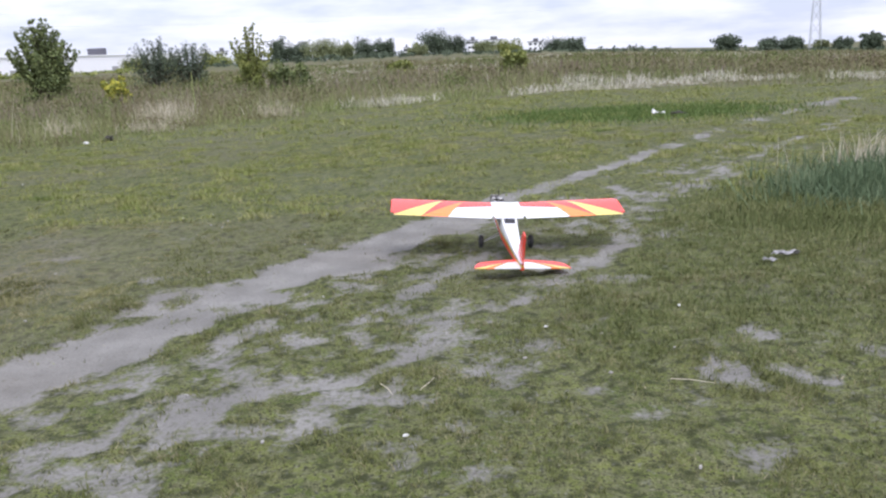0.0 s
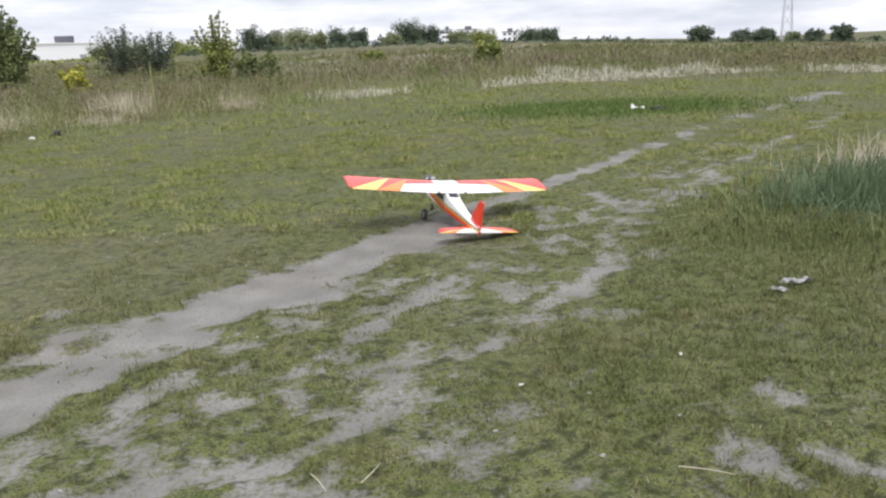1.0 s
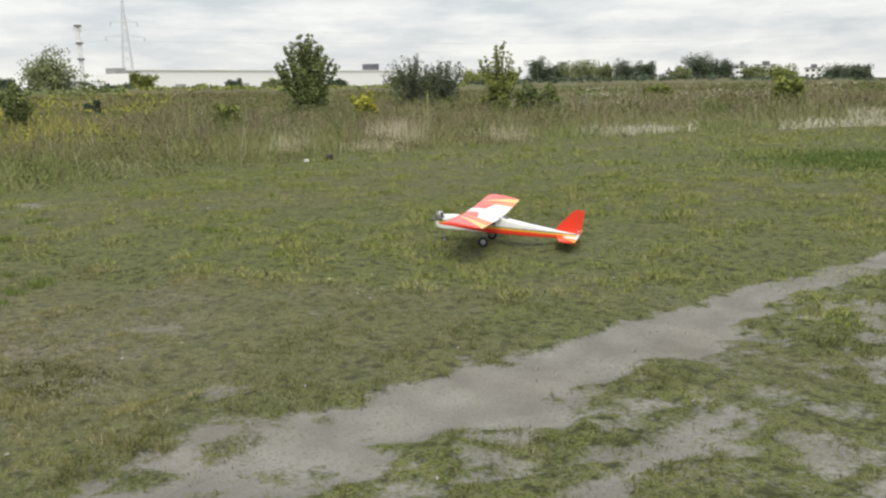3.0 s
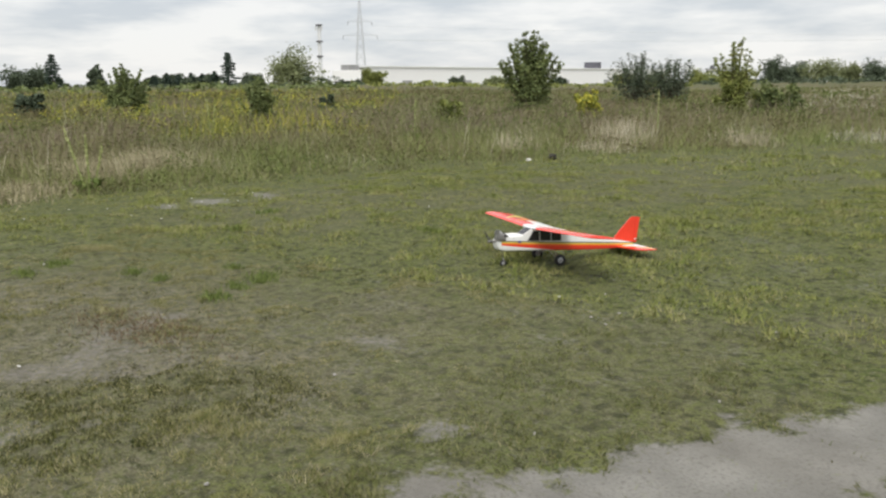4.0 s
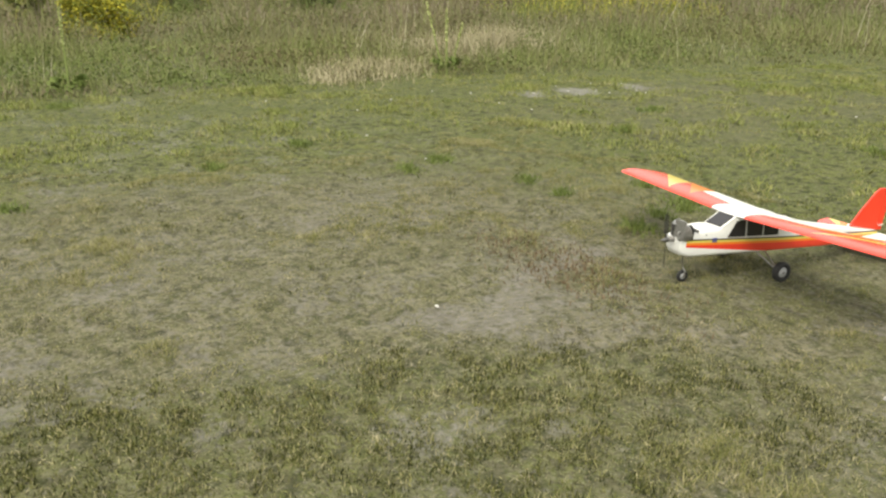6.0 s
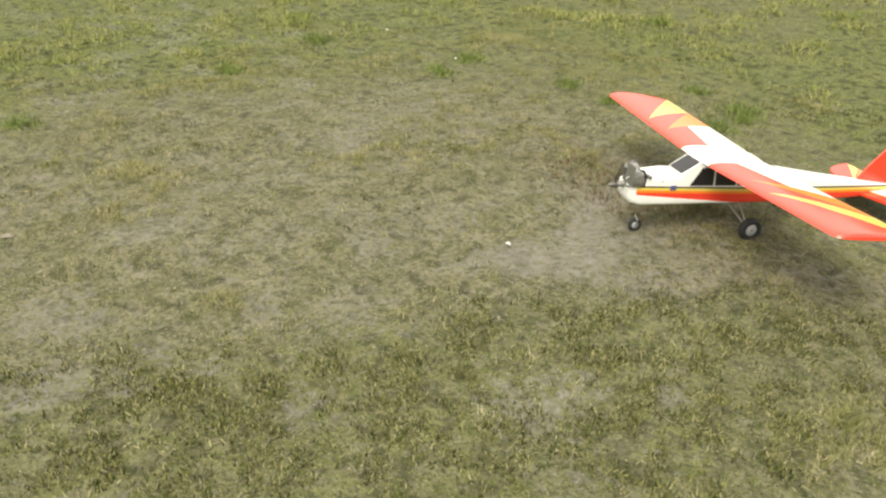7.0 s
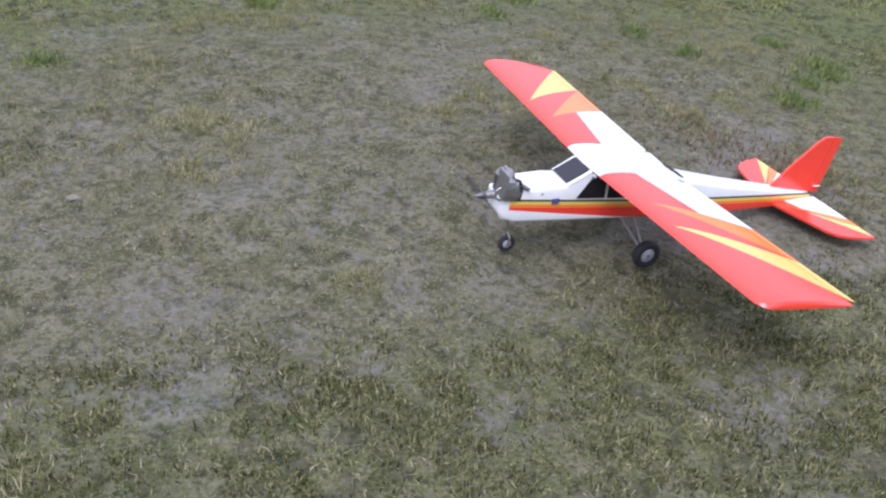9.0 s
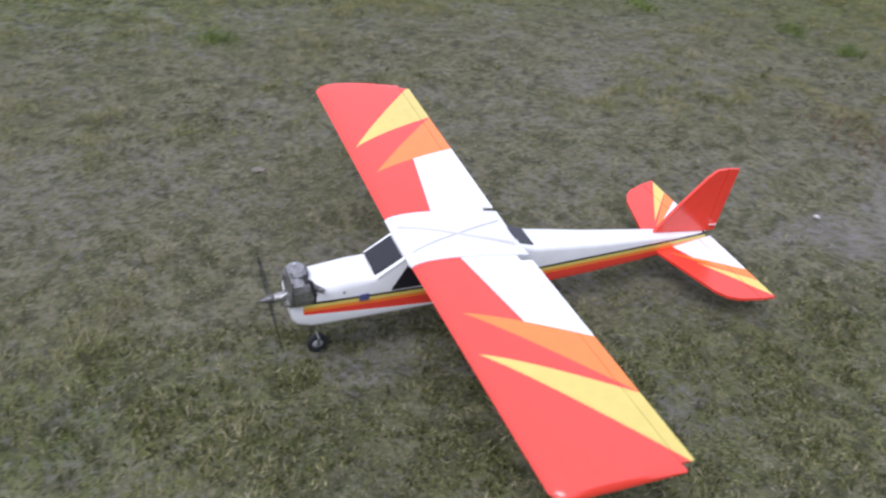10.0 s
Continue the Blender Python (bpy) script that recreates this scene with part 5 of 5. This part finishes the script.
def build_glazing(parent):
    for s in (1, -1):
        y = 0.0605 * s
        panes = [[(0.225, 0.212), (0.118, 0.203), (0.122, 0.286), (0.175, 0.286)], [(0.108, 0.202), (0.012, 0.194), (0.012, 0.282), (0.112, 0.286)], [(0.002, 0.193), (-0.088, 0.186), (-0.088, 0.262), (0.002, 0.28)]]
        for pane in panes:
            part("side_window", slab(bmesh.new(), [(x, y, z) for x, z in pane], 0.003), GLAZING, parent)
    part("windshield", slab(bmesh.new(), [(0.266, -0.047, 0.266), (0.266, 0.047, 0.266), (0.190, 0.047, 0.307), (0.190, -0.047, 0.307)], 0.004), GLAZING, parent)
    part("rear_window", slab(bmesh.new(), [(-0.148, -0.043, 0.2622), (-0.148, 0.043, 0.2622), (-0.202, 0.039, 0.2375), (-0.202, -0.039, 0.2375)], 0.004), GLAZING, parent)
    for s in (1, -1):
        part("window_post", tube(bmesh.new(), (0.262, 0.055 * s, 0.260), (0.180, 0.055 * s, 0.306), 0.006, 0.006, 6), FILM_WHITE, parent)


def build_tail(parent):
    z = 0.082

    bands = [((-0.685, 0.045), (-0.856, 0.190)), ((-0.685, 0.045), (-0.856, 0.242)), ((-0.735, 0.115), (-0.858, 0.247)), ((-0.735, 0.115), (-0.858, 0.319))]

    def tail_film(x, y):
        y = abs(y)
        side = [below(x, y, p, q) for p, q in bands]
        if side[0] > 0:
            return 1 if x < -0.70 - 0.42 * y else 0
        if side[1] > 0:
            return 2
        if x < -0.735 and side[2] < 0 < side[3]:
            return 3
        return 0

    def sheet(outline, thick):
        bm = bmesh.new()
        slab(bm, outline, thick)
        for s in (1, -1):
            for p, q in bands + [((-0.70, 0.0), (-0.784, 0.2)), ((-0.735, -1.0), (-0.735, 1.0))]:
                cut(bm, (p[0], p[1] * s, 0), (q[0], q[1] * s, 0), (0, 0, 1))
        for f in bm.faces:
            m = f.calc_center_median()
            f.material_index = tail_film(m.x, m.y)
        return bm

    half = [(-0.642, 0.0), (-0.650, 0.03), (-0.708, 0.245), (-0.728, 0.278), (-0.758, 0.300), (-0.812, 0.318)]
    plan = half + [(x, -y) for x, y in half[:0:-1]]
    part("tailplane", sheet([(x, y, z) for x, y in plan], 0.009), FILMS, parent, "tailplane with red, orange, yellow and white film")
    for s in (1, -1):
        flap = [(-0.815, 0.012 * s), (-0.815, 0.319 * s), (-0.858, 0.326 * s), (-0.858, 0.012 * s)]
        part("elevator", sheet([(x, y, z) for x, y in (flap if s < 0 else flap[::-1])], 0.007), FILMS, parent)
    fin = [(-0.640, 0.146), (-0.705, 0.218), (-0.800, 0.308), (-0.832, 0.328), (-0.868, 0.326), (-0.838, 0.105)]
    part("fin", slab(bmesh.new(), [(x, 0, zz) for x, zz in fin], 0.009), FILM_RED, parent, "plain red fin")
    rudder = [(-0.841, 0.105), (-0.871, 0.326), (-0.911, 0.318), (-0.896, 0.23), (-0.874, 0.100)]
    part("rudder", slab(bmesh.new(), [(x, 0, zz) for x, zz in rudder], 0.007), FILM_RED, parent, "plain red rudder")
    part("control_horn", slab(bmesh.new(), [(-0.846, 0.006, 0.128), (-0.872, 0.006, 0.122), (-0.858, 0.024, 0.138)], 0.003), FILM_WHITE, parent)
    part("tail_skid", tube(bmesh.new(), (-0.80, 0, 0.075), (-0.86, 0, 0.05), 0.0025, 0.002, 6), WIRE, parent)


def rounded_plan(z, cx, cy, hx, hy):
    """A rounded oblong outline at the height z."""
    ring = []
    for k in range(16):
        c, s = math.cos(2 * math.pi * k / 16), math.sin(2 * math.pi * k / 16)
        ring.append((cx + hx * math.copysign(abs(c) ** 0.55, c), cy + hy * math.copysign(abs(s) ** 0.55, s), z))
    return ring


def build_engine(parent):
    engine = part("engine", box(bmesh.new(), (0.438, -0.026, 0.196), (0.492, 0.026, 0.252), 0.007), ALLOY_DARK, parent, "oily aluminium two-stroke engine")
    part("cylinder", tube(bmesh.new(), (0.462, -0.006, 0.25), (0.462, -0.006, 0.288), 0.024, 0.024, 16), ALLOY_DARK, engine)
    for i in range(5):
        z = 0.254 + 0.0085 * i
        part("cooling_fin", tube(bmesh.new(), (0.462, -0.006, z), (0.462, -0.006, z + 0.003), 0.033, 0.033, 18), ALLOY_DARK, engine)
    part("cylinder_head", tube(bmesh.new(), (0.462, -0.006, 0.292), (0.462, -0.006, 0.302), 0.031, 0.024, 16), ALLOY, engine)
    part("glow_plug", tube(bmesh.new(), (0.462, -0.006, 0.301), (0.462, -0.006, 0.315), 0.005, 0.004, 8), CHROME, engine)
    part("firewall", box(bmesh.new(), (0.4405, -0.046, 0.2), (0.446, 0.046, 0.268), 0.002), RUBBER, engine)
    muffler = bmesh.new()
    loft(muffler, [rounded_plan(z, cx, 0.045, hx, hy) for z, cx, hx, hy in ((0.222, 0.462, 0.018, 0.010), (0.228, 0.461, 0.031, 0.019), (0.245, 0.460, 0.034, 0.022), (0.272, 0.464, 0.028, 0.021), (0.292, 0.470, 0.019, 0.017), (0.300, 0.474, 0.011, 0.010))])
    bmesh.ops.recalc_face_normals(muffler, faces=muffler.faces[:])
    part("muffler", muffler, ALLOY, engine, "dull cast aluminium muffler")
    plate = box(bmesh.new(), (-0.002, -0.036, 0), (0.002, 0.036, 0.082), 0.0015)
    bmesh.ops.transform(plate, matrix=pose(0.494, 0.036, 0.236, 0, -7, 0), verts=plate.verts)
    part("heat_shield", plate, ALLOY, engine, "upright light metal plate before the muffler")
    bracket = bmesh.new()
    for a, b in (((0.494, 0.05, 0.226), (0.512, 0.052, 0.236)), ((0.512, 0.052, 0.236), (0.514, 0.05, 0.262)), ((0.514, 0.05, 0.262), (0.496, 0.048, 0.27))):
        tube(bracket, a, b, 0.0035, 0.0035, 6)
    part("exhaust_bracket", bracket, ALLOY, engine)
    hose = bmesh.new()
    for a, b in (((0.448, 0.03, 0.285), (0.434, 0.05, 0.288)), ((0.434, 0.05, 0.288), (0.428, 0.056, 0.262)), ((0.428, 0.056, 0.262), (0.432, 0.054, 0.228))):
        tube(hose, a, b, 0.006, 0.006, 8)
    part("hose", hose, RUBBER, engine)
    part("exhaust_pipe", tube(bmesh.new(), (0.43, 0.05, 0.276), (0.405, 0.066, 0.262), 0.007, 0.007, 8), ALLOY_DARK, engine)
    part("carburettor", tube(bmesh.new(), (0.447, 0, 0.25), (0.44, 0, 0.285), 0.010, 0.012, 12), ALLOY_DARK, engine)
    part("fuel_line", tube(bmesh.new(), (0.455, -0.03, 0.24), (0.435, -0.035, 0.27), 0.004, 0.004, 6), RUBBER, engine)
    part("crankshaft_nose", tube(bmesh.new(), (0.49, 0, 0.222), (0.525, 0, 0.222), 0.015, 0.011, 14), ALLOY, engine)
    prop = new("propeller")
    prop.parent = parent
    prop.matrix_basis = pose(0.537, 0, 0.222)
    cone = bmesh.new()
    loft(cone, [[(x, r * math.cos(a), r * math.sin(a)) for a in (2 * math.pi * k / 16 for k in range(16))] for x, r in ((-0.012, 0.012), (-0.008, 0.013), (0.006, 0.010), (0.020, 0.005), (0.030, 0.001))])
    bmesh.ops.recalc_face_normals(cone, faces=cone.faces[:])
    for f in cone.faces:
        f.smooth = True
    part("spinner", cone, ALLOY_DARK, prop)
    for s in (1, -1):
        bm = bmesh.new()
        rings = []
        for r, chord, tw in ((0.010, 0.012, 50), (0.04, 0.022, 34), (0.08, 0.024, 22), (0.115, 0.018, 15), (0.134, 0.008, 12)):
            c, sn = math.cos(radians(tw)) * chord / 2, math.sin(radians(tw)) * chord / 2
            rings.append([(sn, -c * s, r * s), (0.0016, 0, r * s), (-sn, c * s, r * s), (-0.0016, 0, r * s)])
        loft(bm, rings)
        bmesh.ops.recalc_face_normals(bm, faces=bm.faces[:])
        part("blade", bm, PROP, prop, "dark spinning propeller blade")
    return prop


def build_wheel(parent, name, x, y, r, wide):
    wheel = new(name)
    wheel.parent = parent
    wheel.matrix_basis = pose(x, y, r)
    w = wide / 2
    part("tyre", spun([(r * 0.52, -w * 0.7), (r * 0.78, -w), (r * 0.95, -w * 0.75), (r, -w * 0.25), (r, w * 0.25), (r * 0.95, w * 0.75), (r * 0.78, w), (r * 0.52, w * 0.7)]), RUBBER, wheel)
    hub = spun([(r * 0.10, -w * 0.78), (r * 0.5, -w * 0.62), (r * 0.54, -w * 0.2), (r * 0.54, w * 0.2), (r * 0.5, w * 0.62), (r * 0.10, w * 0.78)])
    part("hub", hub, HUB, wheel)
    part("axle_nut", tube(bmesh.new(), (0, -w * 0.95, 0), (0, w * 0.95, 0), r * 0.11, r * 0.11, 8), ALLOY_DARK, wheel)
    return wheel


def build_plane():
    plane = new("model_aeroplane")
    tagged(plane, "red, white and yellow radio-controlled model aeroplane on three wheels", "model aeroplane")
    build_fuselage(plane)
    build_glazing(plane)
    stations = [-0.883, -0.877, -0.855, -0.83, -0.6, -0.4, -0.2, -0.11, 0.0, 0.11, 0.2, 0.4, 0.6, 0.83, 0.855, 0.877, 0.883]
    film_for(part("wing", wing_piece(0.0, 0.889, stations, 12), FILMS, plane, "high wing with red, orange, yellow and white film"))
    for s in (1, -1):
        span = [0.13, 0.3, 0.5, 0.7, 0.86]
        film_for(part("aileron", wing_piece(0.8935, 1.0, [y * s for y in span], 2), FILMS, plane, "narrow strip aileron"))
    wrap = bmesh.new()
    rings = []
    for y in (-0.108, -0.05, 0.0, 0.05, 0.108):
        cs = [0.5 - 0.5 * math.cos(math.pi * i / 12) for i in range(13)]
        rings.append([Vector(wing_point(c, y, True)) + Vector((0.003 if c < 0.1 else 0, 0, 0.0035)) for c in cs] + [Vector(wing_point(c, y, False)) - Vector((0, 0, 0.003)) for c in cs[-2:0:-1]])
    loft(wrap, rings)
    bmesh.ops.recalc_face_normals(wrap, faces=wrap.faces[:])
    for f in wrap.faces:
        f.smooth = True
    film_for(part("wing_wrap", wrap, WRAP, plane, "wrinkled white covering over the wing centre"))
    for y0, y1 in ((-0.06, 0.06), (0.06, -0.06), (-0.055, 0.05)):
        bm = bmesh.new()
        last = None
        for i in range(11):
            c = 0.05 + 0.9 * i / 10
            p = Vector(wing_point(c, y0 + (y1 - y0) * i / 10, True)) + Vector((0, 0, 0.005))
            if last is not None:
                tube(bm, last, p, 0.0022, 0.0022, 5)
            last = p
        part("rubber_band", bm, BAND, plane)
    for x in (0.178, -0.135):
        part("wing_dowel", tube(bmesh.new(), (x, -0.075, 0.292 if x > 0 else 0.262), (x, 0.075, 0.292 if x > 0 else 0.262), 0.004, 0.004, 8), FILM_WHITE, plane)
    build_tail(plane)
    prop = build_engine(plane)
    for s in (1, -1):
        bm = bmesh.new()
        tube(bm, (0.03, 0.03 * s, 0.123), (0.004, 0.165 * s, 0.052), 0.0035, 0.0035, 8)
        tube(bm, (-0.03, 0.03 * s, 0.119), (-0.002, 0.165 * s, 0.052), 0.0035, 0.0035, 8)
        tube(bm, (0, 0.163 * s, 0.049), (0, 0.212 * s, 0.049), 0.003, 0.003, 8)
        part("main_leg", bm, WIRE, plane, "sprung steel wire leg")
    nose = bmesh.new()
    tube(nose, (0.432, 0, 0.16), (0.426, 0, 0.075), 0.0035, 0.0035, 8)
    tube(nose, (0.426, 0, 0.075), (0.42, 0.014, 0.055), 0.0035, 0.0035, 8)
    tube(nose, (0.42, 0.014, 0.057), (0.423, 0.014, 0.03), 0.0035, 0.0035, 8)
    tube(nose, (0.423, 0.017, 0.03), (0.423, -0.012, 0.03), 0.003, 0.003, 8)
    part("nose_leg", nose, WIRE, plane, "sprung steel wire nose leg")
    part("steering_collar", tube(bmesh.new(), (0.431, 0, 0.136), (0.430, 0, 0.15), 0.008, 0.008, 10), FILM_WHITE, plane)
    part("switch_plate", box(bmesh.new(), (0.287, 0.0585, 0.198), (0.313, 0.0615, 0.218), 0.001), DECAL, plane, "blue-grey switch plate")
    part("throttle_screw", box(bmesh.new(), (0.35, 0.0575, 0.236), (0.355, 0.0605, 0.241)), ROOFING, plane)
    mains = [build_wheel(plane, "main_wheel", 0.0, 0.192 * s, 0.049, 0.034) for s in (1, -1)]
    steer = build_wheel(plane, "nose_wheel", 0.423, 0.0, 0.030, 0.018)
    return plane, prop, mains, steer


aeroplane, propeller, main_wheels, nose_wheel = build_plane()

# seconds, x, y, heading, nose down, lean
PLANE = [
    (0, 0.399, 7.119, 98.7, -1.9, 3.4),
    (0.5, 0.326, 7.844, 103.7, -0.7, 5.4),
    (1, 0.096, 8.781, 111.1, -1.3, 6.0),
    (1.5, -0.225, 9.465, 123.1, 1.6, -2.1),
    (2, -0.834, 10.074, 146.5, -3.3, 0.6),
    (2.5, -1.444, 10.558, 164.3, -1.3, -0.6),
    (4, -3.518, 9.663, 239.9, 0.2, 1.9),
    (4.5, -3.816, 9.014, 256.8, -0.1, 1.0),
    (5, -3.998, 8.372, 261.8, 2.6, -0.3),
    (5.5, -4.066, 7.741, 266.1, 0.9, 0.9),
    (7, -4.160, 6.622, 251.2, -0.5, 2.0),
    (7.5, -4.266, 6.279, 253.0, 2.1, 0.5),
    (8, -4.335, 5.899, 251.9, -1.9, 2.2),
    (8.5, -4.389, 5.668, 251.8, -2.2, 0.9),
    (9, -4.442, 5.470, 253.9, -1.9, -0.1),
    (9.5, -4.498, 5.147, 256.0, 1.9, -3.0),
    (9.7, -4.537, 4.892, 258.5, 4.2, -3.9),
    (9.8, -4.546, 4.645, 260.4, 3.3, -3.9),
    (9.9, -4.553, 4.510, 261.4, 2.7, -3.3),
    (10, -4.552, 4.216, 262.5, 3.0, -3.8),
]


def motions():
    walk(aeroplane, [(t, pose(x, y, 0.004, lean, dip, turn)) for t, x, y, turn, dip, lean in PLANE])
    places = []
    for k in range(301):
        scene.frame_set(1 + k)
        places.append(aeroplane.matrix_world.translation.copy())
    run = [0.0]
    for a, b in zip(places, places[1:]):
        run.append(run[-1] + (b - a).length)
    for wheel, r, x, y in ((main_wheels[0], 0.049, 0.0, 0.192), (main_wheels[1], 0.049, 0.0, -0.192), (nose_wheel, 0.030, 0.423, 0.0)):
        spin = 1.0 if r > 0.04 else 0.6
        walk(wheel, [(k / 30, pose(x, y, r, 0, math.degrees(run[k] / r) * spin, 0)) for k in range(301)])
    walk(propeller, [(k / 30, pose(0.537, 0, 0.222, 77 * k, 0, 0)) for k in range(301)])
    scene.frame_set(1)


motions()
